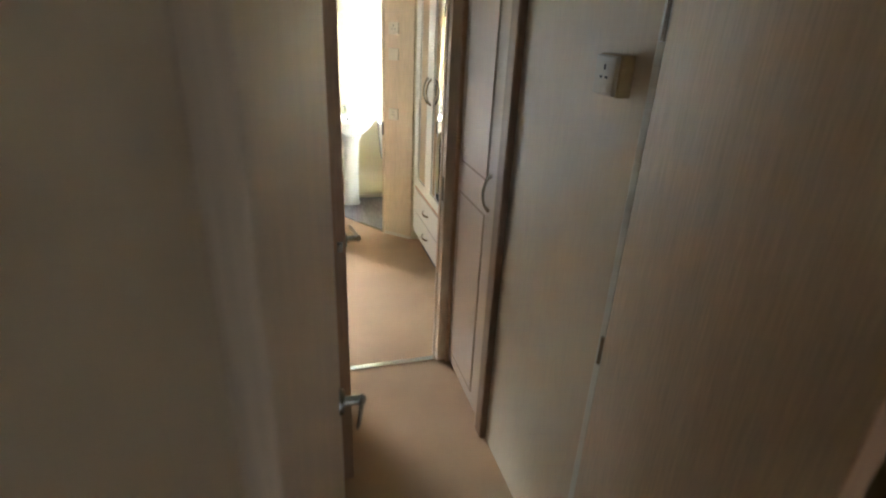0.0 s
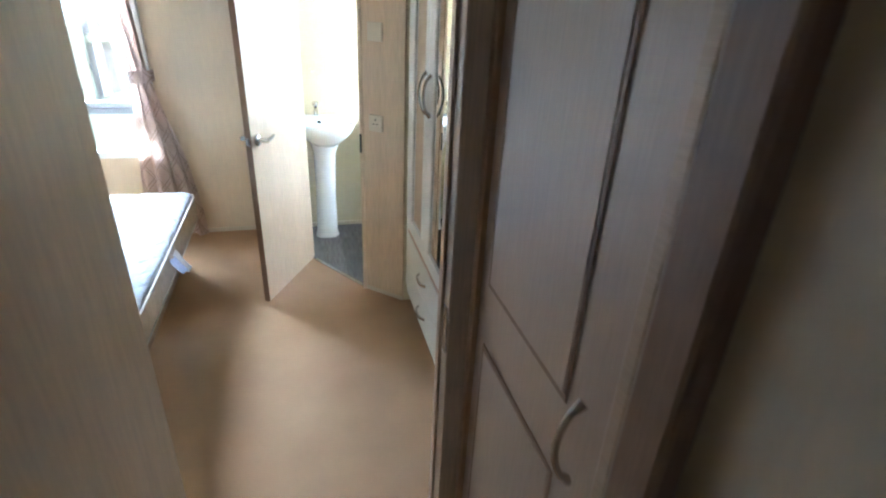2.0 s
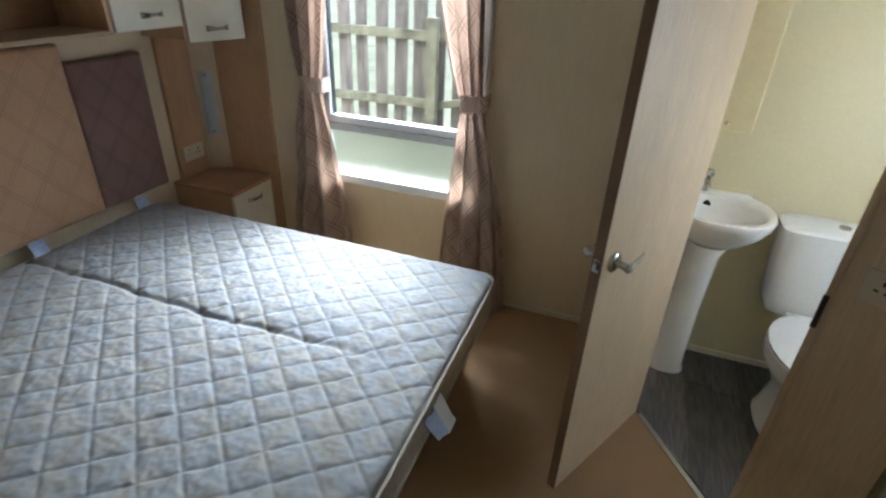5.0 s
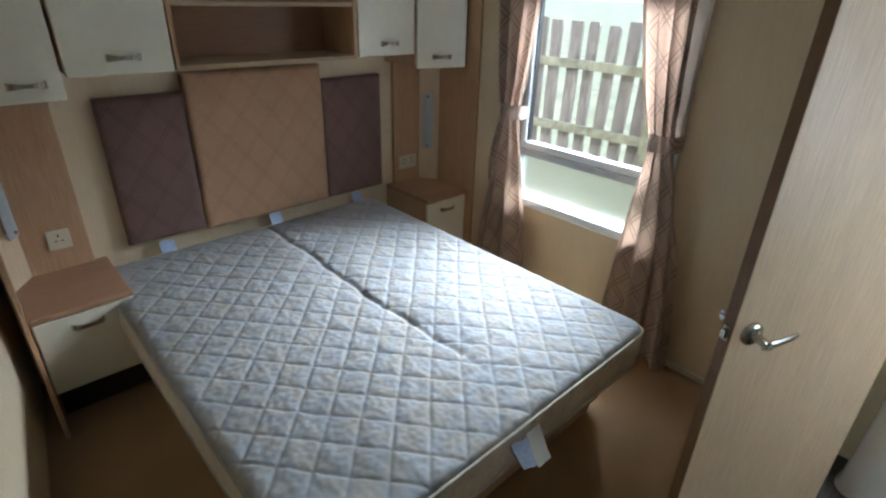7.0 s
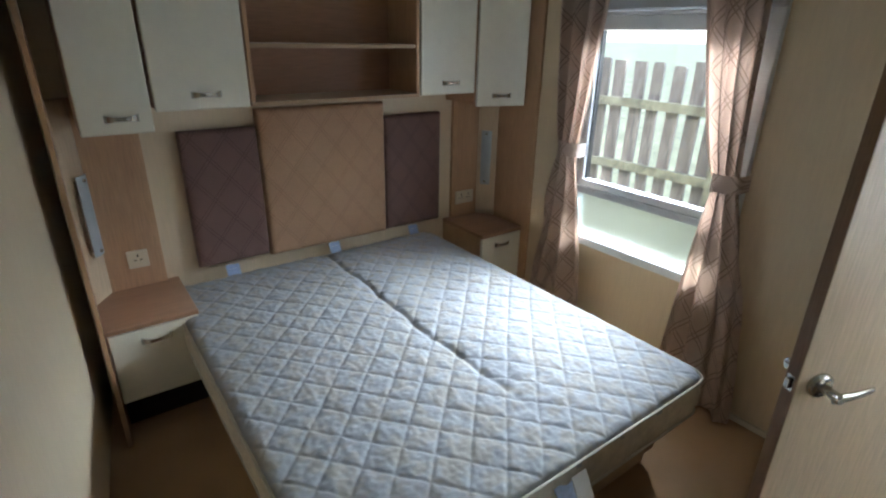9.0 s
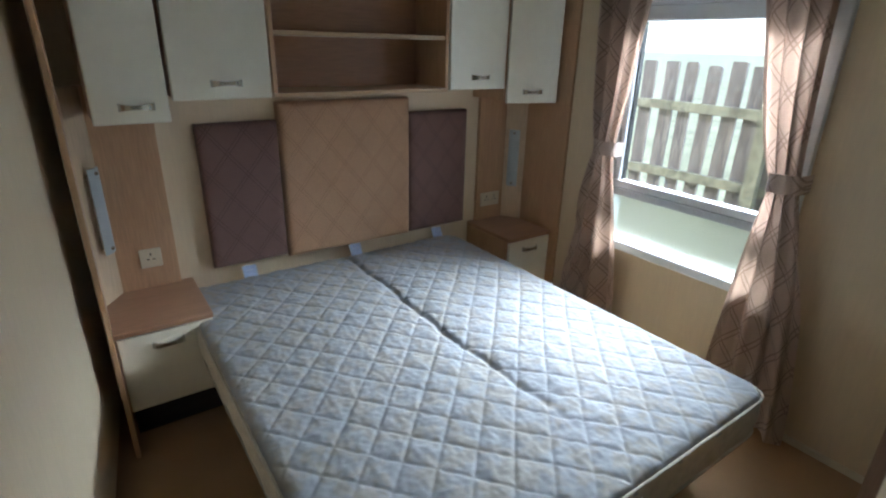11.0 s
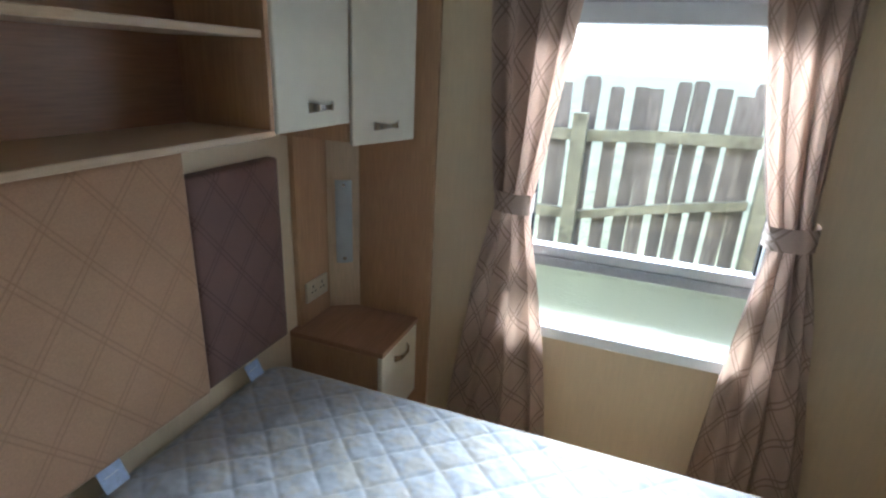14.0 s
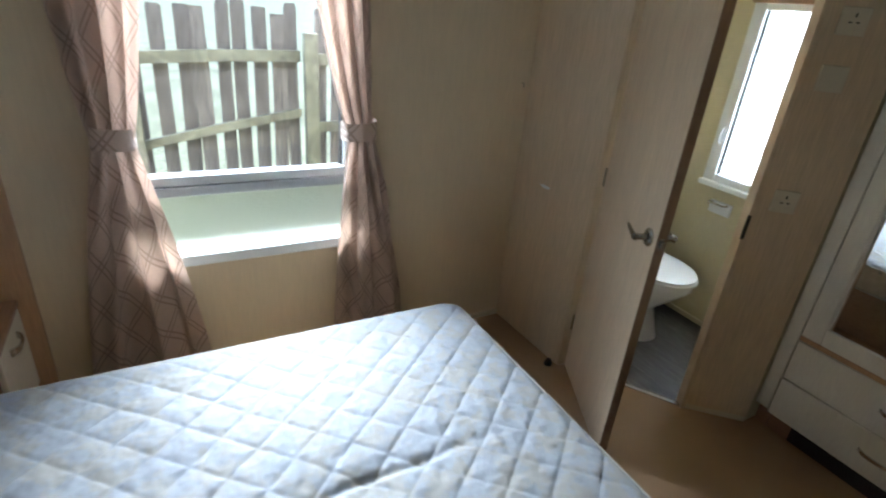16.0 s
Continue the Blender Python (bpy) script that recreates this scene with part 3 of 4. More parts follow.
s = socket("ivory single wall socket on the oak bedside panel", 1)
put(s, -2.235, 2.83, 0.675, 90)
s = socket("ivory switched plate proud of the corridor wall on a box", 1)
put(s, 0.634, 0.872, 1.640, 90 + 180)
part("back_box", box(-0.046, 0.046, 0, 0.035, -0.046, 0.046, 0.003), BOXY, s, "yellowed back box")
s = socket("ivory switch plate high on the corridor wall", 0)
put(s, 0.634, 0.872, 1.862, 90 + 180)
part("back_box", box(-0.046, 0.046, 0, 0.035, -0.046, 0.046, 0.003), BOXY, s, "yellowed back box")

# ---- headboard panels ----
def panel_uv(me, ax=(1, 2)):
    uv = me.uv_layers.new(name="UVMap")
    for lp in me.loops:
        co = me.vertices[lp.vertex_index].co
        uv.data[lp.index].uv = (co[ax[0]], co[ax[1]])


def pad(y0, y1, z0, z1, depth, m, label):
    """A padded board: soft rounded edge and a faint pillow."""
    bm = bmesh.new()
    ny, nz = 22, 26
    def at(i, j):
        u, v = i / ny, j / nz
        e = min(u * (y1 - y0), (1 - u) * (y1 - y0), v * (z1 - z0), (1 - v) * (z1 - z0))
        r = 0.022
        k = 1.0 if e >= r else math.sqrt(max(0.0, 1 - (1 - e / r) ** 2))
        return (HX + 0.012 + depth * (0.45 + 0.55 * k), y0 + u * (y1 - y0), z0 + v * (z1 - z0))
    us = [0, .008, .02, .04] + [0.04 + 0.92 * i / (ny - 8) for i in range(1, ny - 8)] + [.96, .98, .992, 1]
    vs_ = [0, .006, .015, .03] + [0.03 + 0.94 * j / (nz - 8) for j in range(1, nz - 8)] + [.97, .985, .994, 1]
    grid = []
    for u in us:
        row = []
        for v in vs_:
            row.append(bm.verts.new(at(u * ny, v * nz)))
        grid.append(row)
    for a, b in zip(grid, grid[1:]):
        for k in range(len(vs_) - 1):
            bm.faces.new((a[k], b[k], b[k + 1], a[k + 1]))
    rim = [grid[i][0] for i in range(len(us))] + [grid[-1][j] for j in range(1, len(vs_))] + [grid[i][-1] for i in range(len(us) - 2, -1, -1)] + [grid[0][j] for j in range(len(vs_) - 2, 0, -1)]
    back = [bm.verts.new((HX + 0.001, v.co.y, v.co.z)) for v in rim]
    for k in range(len(rim)):
        bm.faces.new((rim[k], rim[(k + 1) % len(rim)], back[(k + 1) % len(rim)], back[k]))
    bm.faces.new(back)
    hb = thing("headboard_panel", label, "headboard panel", "headboard panels")
    ob = part("padded_cover", bm, m, hb, "", 60)
    panel_uv(ob.data)
    part("backing_board", box(HX + 0.001, HX + 0.0065, y0 + 0.012, y1 - 0.012, z0 - 0.004, z0 - 0.0005), BEDBASE, hb, "thin board edge under the padding")
    return hb

pad(3.082, 3.436, 0.565, 1.232, 0.036, MAUVE, "mauve lattice-quilted padded headboard panel on the wall")
pad(3.440, 4.144, 0.555, 1.312, 0.046, TAN, "large tan lattice-quilted padded headboard panel under the shelf")
pad(4.148, 4.540, 0.558, 1.232, 0.036, MAUVE, "narrow mauve lattice-quilted padded headboard panel on the wall")

# ---- overhead cupboards and shelf ----
FX = -1.965
def cupboard(y0, y1, z0, z1, hy, label):
    c = thing("wall_cupboard", label, "cupboard", "overhead cupboards")
    part("body", box(HX + 0.001, FX - 0.021, y0 + 0.002, y1 - 0.002, z0 + 0.012, z1, 0.002), OAKD, c, "warm oak carcass")
    d = part("door", box(FX - 0.020, FX, y0 + 0.004, y1 - 0.004, z0, z1 - 0.005, 0.006, 3), CREAM, c, "cream gloss door")
    bow_handle(d, FX, hy, z0 + 0.060, 0.058)
    return c

ZT = 2.06
cupboard(2.715, 2.970, 1.282, ZT, 2.86, "cream-fronted overhead cupboard with a low bow handle, above the bedside")
cupboard(2.976, 3.352, 1.357, ZT, 3.175, "cream-fronted overhead cupboard beside the open shelf")
cupboard(4.224, 4.592, 1.362, ZT, 4.42, "cream-fronted overhead cupboard beside the open shelf")
def corner_cupboard(y0, y1, x0, x1, z0, z1, label):
    """The end cupboard: its front turns outwards from (x0, y0) to (x1, y1)."""
    c = thing("wall_cupboard", label, "cupboard", "overhead cupboards")
    part("body", prism([(HX + 0.001, y0 + 0.002), (x0 - 0.024, y0 + 0.002), (x1 - 0.024, y1 - 0.004), (x1 - 0.024, y1 + 0.008), (HX + 0.001, y1 + 0.008)], z0 + 0.012, z1), OAKD, c, "warm oak carcass")
    w = math.hypot(x1 - x0, y1 - y0)
    bm = box(-0.020, 0.0, 0.003, w - 0.003, z0, z1 - 0.005, 0.006, 3)
    d = part("door", bm, CREAM, c, "cream gloss door")
    d.matrix_basis = pose(x0, y0, 0, 0, 0, -math.degrees(math.atan2(x1 - x0, y1 - y0)))
    bow_handle(d, 0.0, w / 2, z0 + 0.060, 0.058)
    return c

corner_cupboard(4.602, 4.895, -1.965, -1.872, 1.285, ZT, "narrow cream-fronted overhead cupboard by the window curtain")

def open_shelf():
    s = thing("open_shelf", "oak open shelf unit between cupboards, empty", "shelf")
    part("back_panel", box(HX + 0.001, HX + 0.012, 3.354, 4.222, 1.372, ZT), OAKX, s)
    part("bottom_board", box(HX + 0.013, FX - 0.004, 3.356, 4.220, 1.356, 1.374, 0.003), EDGE, s)
    part("shelf_board", box(HX + 0.013, FX - 0.012, 3.374, 4.202, 1.594, 1.612, 0.003), EDGE, s)
    part("top_board", box(HX + 0.013, FX - 0.012, 3.374, 4.202, 2.042, 2.06, 0.003), EDGE, s)
    part("side_board", box(HX + 0.013, FX - 0.004, 3.356, 3.373, 1.375, 2.06, 0.002), OAKD, s)
    part("side_board", box(HX + 0.013, FX - 0.004, 4.203, 4.220, 1.375, 2.06, 0.002), OAKD, s)
    return s

open_shelf()

# ---- bedside alcoves and cabinets ----
def lamp(label):
    """A frosted strip lamp: glass plate on a back plate with two screw caps, facing +x at the origin."""
    l = thing("reading_lamp", label, "wall lamp", "bedside lamps")
    part("back_plate", box(0.001, 0.012, -0.022, 0.022, -0.155, 0.155, 0.003), CHROME, l, "steel back plate")
    secs = []
    for i in range(13):
        s = -1 + i / 6
        z = s * 0.175
        secs.append([(0.018 + 0.014 * math.cos(a), 0.036 * math.sin(a), z) for a in [-1.2 + 0.3 * k for k in range(9)]] + [(0.016 + 0.009 * math.cos(a), 0.034 * math.sin(a), z) for a in [1.2 - 0.3 * k for k in range(9)]])
    part("glass_shade", loft(secs), LAMPGLASS, l, "curved frosted glass shade", 50)
    for z in (-0.155, 0.155):
        part("screw_cap", tube([(0.012, 0, z), (0.034, 0, z), (0.038, 0, z)], [0.008, 0.008, 0.005]), CHROME, l, "steel cap", 60)
    return l


def bedside(sgn, y_in, y_out, lab, lamp_lab):
    """sgn +1: the wall side lies towards +y."""
    lo, hi = min(y_in, y_out), max(y_in, y_out)
    a = thing("bedside_surround", "warm oak panels lining the bedside corner", "panelling", "bedside surrounds")
    yb = y_out - sgn * 0.088
    part("back_board", box(HX + 0.001, HX + 0.024, min(y_in + sgn * 0.05, yb), max(y_in + sgn * 0.05, yb), 0.52, 1.40, 0.002), OAKD, a)
    p = [(HX + 0.024, yb + sgn * 0.001), (HX + 0.130, y_out - sgn * 0.019), (HX + 0.108, y_out - sgn * 0.006), (HX + 0.004, yb + sgn * 0.012)]
    part("corner_board", prism(p, 0.52, 1.40), OAK, a, "pale oak corner board")
    part("side_board", box(HX + 0.132, -1.80, min(y_out, y_out - sgn * 0.018), max(y_out, y_out - sgn * 0.018), 0.0 if sgn > 0 else 0.0, ZT, 0.002), OAKD, a)
    n = thing("bedside_cabinet", lab, "bedside cabinet", "bedside cabinets")
    yo = y_out - sgn * 0.02
    l2, h2 = min(y_in, yo), max(y_in, yo)
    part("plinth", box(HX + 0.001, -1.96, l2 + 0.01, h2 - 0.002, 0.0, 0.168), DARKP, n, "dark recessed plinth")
    part("body", box(HX + 0.001, -1.874, l2, h2, 0.17, 0.512, 0.002), OAKD, n, "oak carcass")
    part("top", box(HX + 0.001, -1.848, l2 - 0.002, h2, 0.513, 0.536, 0.004), OAKX, n, "oak top board")
    d = part("door", box(-1.873, -1.853, l2 + 0.004, h2 - 0.003, 0.180, 0.508, 0.005, 3), CREAM, n, "cream drop front")
    bow_handle(d, -1.853, (l2 + h2) / 2, 0.455, 0.058)
    lm = lamp(lamp_lab)
    lm.matrix_world = pose(HX + 0.080, (yb + y_out - sgn * 0.018) / 2 - sgn * 0.003, 0.925, 0, 0, -57 * sgn)
    return n

bedside(1, 4.600, 4.946, "oak bedside cabinet with a cream front, beside the window curtain", "frosted glass strip lamp on the corner board by the window")
bedside(-1, 2.985, 2.615, "oak bedside cabinet with a cream front, in the partition corner", "frosted glass strip lamp on the corner board by the partition")


# ---- bed ----
BX0, BX1, BY0, BY1, BZ0, BZ1 = -2.215, -0.345, 2.925, 4.445, 0.325, 0.505
def bed():
    base = thing("bed_base", "low wooden divan base under the mattress", "bed base")
    part("board", box(BX0 + 0.02, BX1 - 0.12, BY0 + 0.05, BY1 - 0.05, 0.07, BZ0 - 0.002, 0.004), BEDBASE, base)
    part("plinth", box(BX0 + 0.05, BX1 - 0.14, BY0 + 0.08, BY1 - 0.08, 0.0, 0.069), BEDBASE, base)
    m = thing("mattress", "bare quilted pale blue-grey double mattress with a centre seam", "mattress")
    nx, ny = 374, 304
    R = 0.045
    mid = 3.742
    def quilt(x, y):
        # lozenges sewn along two slanting directions
        a = (x * 0.68 + y * 0.73 - 2.26 + 0.004 * math.sin(9 * x + 4 * y) + 0.006 * noise.noise(Vector((x * 4, y * 4, 7)))) / 0.103
        b = (y * 0.764 - x * 0.645 - 2.74 + 0.004 * math.sin(7 * y - 5 * x) + 0.006 * noise.noise(Vector((x * 4, y * 4, 9)))) / 0.1065
        da, db = abs(a - round(a)) * 0.103, abs(b - round(b)) * 0.1065
        d = min(da, db)
        return 0.0045 * (1 - math.exp(-d / 0.0045)) + 0.0024 * min(1.0, d / 0.04)
    bm = bmesh.new()
    rows = []
    for i in range(nx + 1):
        row = []
        for j in range(ny + 1):
            x = BX0 + (BX1 - BX0) * i / nx
            y = BY0 + (BY1 - BY0) * j / ny
            # rounded plan corners
            cx, cy = (BX0 + BX1) / 2, (BY0 + BY1) / 2
            hx, hy = (BX1 - BX0) / 2, (BY1 - BY0) / 2
            ex, ey = hx - abs(x - cx), hy - abs(y - cy)
            Rc = 0.07
            if ex < Rc and ey < Rc:
                vx, vy = Rc - ex, Rc - ey
                l = math.hypot(vx, vy)
                k = max(vx, vy) / l if l else 1
                x = cx + math.copysign(hx - Rc + vx * k, x - cx)
                y = cy + math.copysign(hy - Rc + vy * k, y - cy)
                e = max(0.0, min(ex, ey))
            else:
                e = min(ex, ey)
            z = BZ1 + quilt(x, y) - 0.007
            if e < R:
                z -= 0.022 * (1 - math.sqrt(max(0.0, 1 - (1 - e / R) ** 2)))
            # the sag between the two halves fades towards the foot
            fade = min(1.0, max(0.0, (BX1 - 0.15 - x) / 0.5))
            wob = 0.008 * math.sin(6 * x) + 0.006 * math.sin(17 * x)
            s = abs(y - mid - wob)
            z -= fade * (0.013 * math.exp(-(s / 0.014) ** 2) + 0.010 * math.exp(-(s / 0.07) ** 2))
            z += 0.0035 * noise.noise(Vector((x * 5, y * 5, 0.3))) + 0.0036 * noise.noise(Vector((x * 24, y * 24, 1.7))) + 0.002 * noise.noise(Vector((x * 55, y * 55, 2.2)))
            z += 0.004 * noise.noise(Vector((x * 30, y * 12, 4.0))) * math.exp(-((s) / 0.16) ** 2)
            row.append(bm.verts.new((x, y, z)))
        rows.append(row)
    for u, v in zip(rows, rows[1:]):
        for k in range(ny):
            bm.faces.new((u[k], v[k], v[k + 1], u[k + 1]))
    rim = [rows[i][0] for i in range(nx + 1)] + [rows[nx][j] for j in range(1, ny + 1)] + [rows[i][ny] for i in range(nx - 1, -1, -1)] + [rows[0][j] for j in range(ny - 1, 0, -1)]
    prev = rim
    cxy = Vector(((BX0 + BX1) / 2, (BY0 + BY1) / 2, 0))
    edge_pts = [v.co.copy() for v in rim]
    for z, o in ((BZ1 - 0.045, 0.006), (BZ1 - 0.09, 0.010), (BZ0 + 0.05, 0.009), (BZ0 + 0.015, 0.003), (BZ0, -0.008)):
        ring = []
        for p in edge_pts:
            d = (p - cxy)
            d.z = 0
            d = Vector((math.copysign(1, d.x) if abs(d.x) > 0.9 else 0, math.copysign(1, d.y) if abs(d.y) > 0.72 else 0, 0))
            w = 0.002 * math.sin(p.x * 38 + p.y * 31)
            ring.append(bm.verts.new((p.x + d.x * (o + w), p.y + d.y * (o + w), z)))
        n = len(ring)
        for k in range(n):
            bm.faces.new((prev[k], prev[(k + 1) % n], ring[(k + 1) % n], ring[k]))
        prev = ring
    bm.faces.new(prev)
    cover = part("cover", bm, TICK, m, "", 70)
    cover.data.materials.append(BORDER)
    for p in cover.data.polygons:
        p.material_index = 1 if abs(p.normal.z) < 0.35 and p.center.z < BZ1 - 0.012 else 0
    step = edge_pts[::6]
    for z, o in ((BZ1 - 0.026, 0.006), (BZ0 + 0.012, 0.004)):
        pts = []
        for p in step + step[:1]:
            d = Vector((math.copysign(1, p.x - cxy.x) if abs(p.x - cxy.x) > 0.9 else 0, math.copysign(1, p.y - cxy.y) if abs(p.y - cxy.y) > 0.72 else 0, 0))
            pts.append((p.x + d.x * o, p.y + d.y * o, z))
        part("piping", add_tube(bmesh.new(), pts, 0.0055, 6, False), PIPING, m, "cream corded piping", 60)
    # sewn label at the foot
    bm = bmesh.new()
    secs = []
    for i in range(6):
        t = i / 5
        secs.append([(BX1 + 0.012 + 0.055 * t ** 1.5, 3.70 + 0.012 * t + a, BZ1 - 0.06 - 0.10 * t + 0.01 * math.sin(5 * t)) for a in (-0.03, -0.01, 0.01, 0.034)] +
                    [(BX1 + 0.014 + 0.055 * t ** 1.5, 3.70 + 0.012 * t + a, BZ1 - 0.058 - 0.10 * t + 0.01 * math.sin(5 * t)) for a in (0.034, 0.01, -0.01, -0.03)])
    part("sewn_label", loft(secs), UPVC, m, "white cloth label hanging at the foot", 60)
    secs = []
    for i in range(6):
        t = i / 5
        w = 0.034 * (1 - 0.35 * t)
        ring = [(BX1 + 0.016 + 0.045 * t ** 1.3 + 0.008 * math.sin(80 * q), 3.63 + q + 0.015 * t, BZ1 - 0.06 - 0.085 * t) for q in (-w, -w / 3, w / 3, w)]
        secs.append(ring + [(x + 0.002, y, z + 0.002) for x, y, z in reversed(ring)])
    part("sewn_label", loft(secs), BLUE, m, "crumpled pale blue cloth label", 60)
    for y in (3.235, 3.80, 4.335):
        secs = []
        for i in range(5):
            t = i / 4
            secs.append([(BX0 + 0.02 - 0.028 * t, y - 0.033, BZ1 - 0.01 + 0.055 * t), (BX0 + 0.02 - 0.028 * t, y + 0.033, BZ1 - 0.01 + 0.055 * t),
                         (BX0 + 0.0175 - 0.028 * t, y + 0.033, BZ1 - 0.011 + 0.055 * t), (BX0 + 0.0175 - 0.028 * t, y - 0.033, BZ1 - 0.011 + 0.055 * t)])
        tag = part("care_tag", loft(secs), BLUE, m, "pale blue printed cloth tag at the head")
        for k in range(3):
            part("print_bar", box(BX0 - 0.0005 - 0.0065 * k, BX0 + 0.003 - 0.0065 * k, y - 0.022, y + 0.018 - 0.008 * k, BZ1 + 0.021 + 0.011 * k, BZ1 + 0.025 + 0.011 * k), UPVC, tag)
    return m

bed()


# ---- curtains ----
def curtain(top, tie, bot, label, seed):
    """Each of top, tie, bot: inner and outer x. A pleated cloth gathered by a tieback."""
    c = thing("curtain", label, "curtain", "window curtains")
    rnd = random.Random(seed)
    nz, nu = 70, 96
    z0, z1, zt = 0.03, 1.90, 1.105
    ph = rnd.random() * 6
    def edge(z):
        if z >= zt:
            t = min(1, (z - zt) / (z1 - zt))
            k = t ** 0.75
            return [a + (b - a) * k for a, b in zip(tie, top)]
        t = (zt - z) / (zt - z0)
        k = 1 - (1 - t) ** 1.5
        return [a + (b - a) * k for a, b in zip(tie, bot)]
    bm = bmesh.new()
    uvs = {}
    front = []
    for i in range(nz + 1):
        z = z0 + (z1 - z0) * i / nz
        a, b = edge(z)
        row = []
        pinch = math.exp(-((z - zt) / 0.10) ** 2)
        low = max(0.0, (zt - z) / zt)
        for j in range(nu + 1):
            u = j / nu
            x = a + (b - a) * u
            amp = (0.024 if z > zt else 0.020 + 0.014 * low) * (1 - 0.5 * pinch)
            folds = 3.2 if z > zt else 3.2 - 0.9 * min(1.0, low * 1.6)
            swing = 2 * math.pi * folds * u + ph + 0.5 * math.sin(3 * z)
            y = 4.848 - amp * math.sin(swing + 0.5 * math.sin(swing)) - (0.25 if z > zt else 0.15) * amp * math.sin(2 * math.pi * 7.3 * u + 1.3 * ph)
            y -= 0.018 * math.sin(math.pi * u) * pinch
            x += 0.010 * math.sin(2 * math.pi * 3.5 * u + ph + 1.2)
            v = bm.verts.new((x, min(y, 4.882), z))
            uvs[v] = (u * 0.62, z + 0.20 * (u - 0.3) * (1 if z < zt else 0.4))
            row.append(v)
        front.append(row)
    for p, q in zip(front, front[1:]):
        for k in range(nu):
            bm.faces.new((p[k], p[k + 1], q[k + 1], q[k]))
    lay = bm.loops.layers.uv.new("UVMap")
    for f in bm.faces:
        for lp in f.loops:
            lp[lay].uv = uvs[lp.vert]
    bmesh.ops.solidify(bm, geom=bm.faces[:], thickness=0.004)
    part("cloth", bm, CURTAIN, c, "", 80)
    lo, hi = min(tie) - 0.012, max(tie) + 0.012
    bm = bmesh.new()
    pts = [(lo + (hi - lo) * (0.5 - 0.5 * math.cos(t)), 4.872 - 0.062 * math.sin(t) ** 0.7 if 0 < t < math.pi else 4.90) for t in [math.pi * i / 16 for i in range(17)]]
    secs = []
    for (x, y), k in zip(pts, range(17)):
        dz = 0.012 * (k / 16 if top[0] < top[1] else 1 - k / 16)
        secs.append([(x, y - 0.004, zt - 0.036 + dz), (x, y + 0.002, zt - 0.036 + dz), (x, y + 0.002, zt + 0.036 + dz), (x, y - 0.004, zt + 0.036 + dz)])
    tb = part("tieback", loft(secs), CURTAIN, c, "matching fabric tieback", 40)
    uv = tb.data.uv_layers.new(name="UVMap")
    for lp in tb.data.loops:
        co = tb.data.vertices[lp.vertex_index].co
        uv.data[lp.index].uv = (co.x, co.z)
    return c

curtain((-1.295, -1.60), (-1.415, -1.525), (-1.25, -1.68), "brown lattice-patterned curtain tied back beside the bedside cabinet", 3)
curtain((-0.86, -0.60), (-0.672, -0.562), (-0.755, -0.37), "brown lattice-patterned curtain tied back towards the bathroom side", 8)
rod = thing("curtain_pole", "steel curtain pole over the window with ball finials", "curtain pole")
part("pole", tube([(-1.70, 4.872, 1.915), (-0.44, 4.872, 1.915)], 0.012), CHROME, rod, "", 60)
for x, s in ((-1.70, -1), (-0.44, 1)):
    pts = [(x + s * 0.05 * i / 8, 4.872, 1.915) for i in range(9)]
    part("finial", tube(pts, [max(0.002, 0.024 * math.sqrt(max(0, 1 - (i / 4 - 1) ** 2))) for i in range(9)], 14), CHROME, rod, "", 60)
    part("bracket", box(x - s * 0.06 - 0.008, x - s * 0.06 + 0.008, 4.884, 4.949, 1.905, 1.925, 0.003), CHROME, rod)


# ---- wardrobe ----
WXF = 0.842
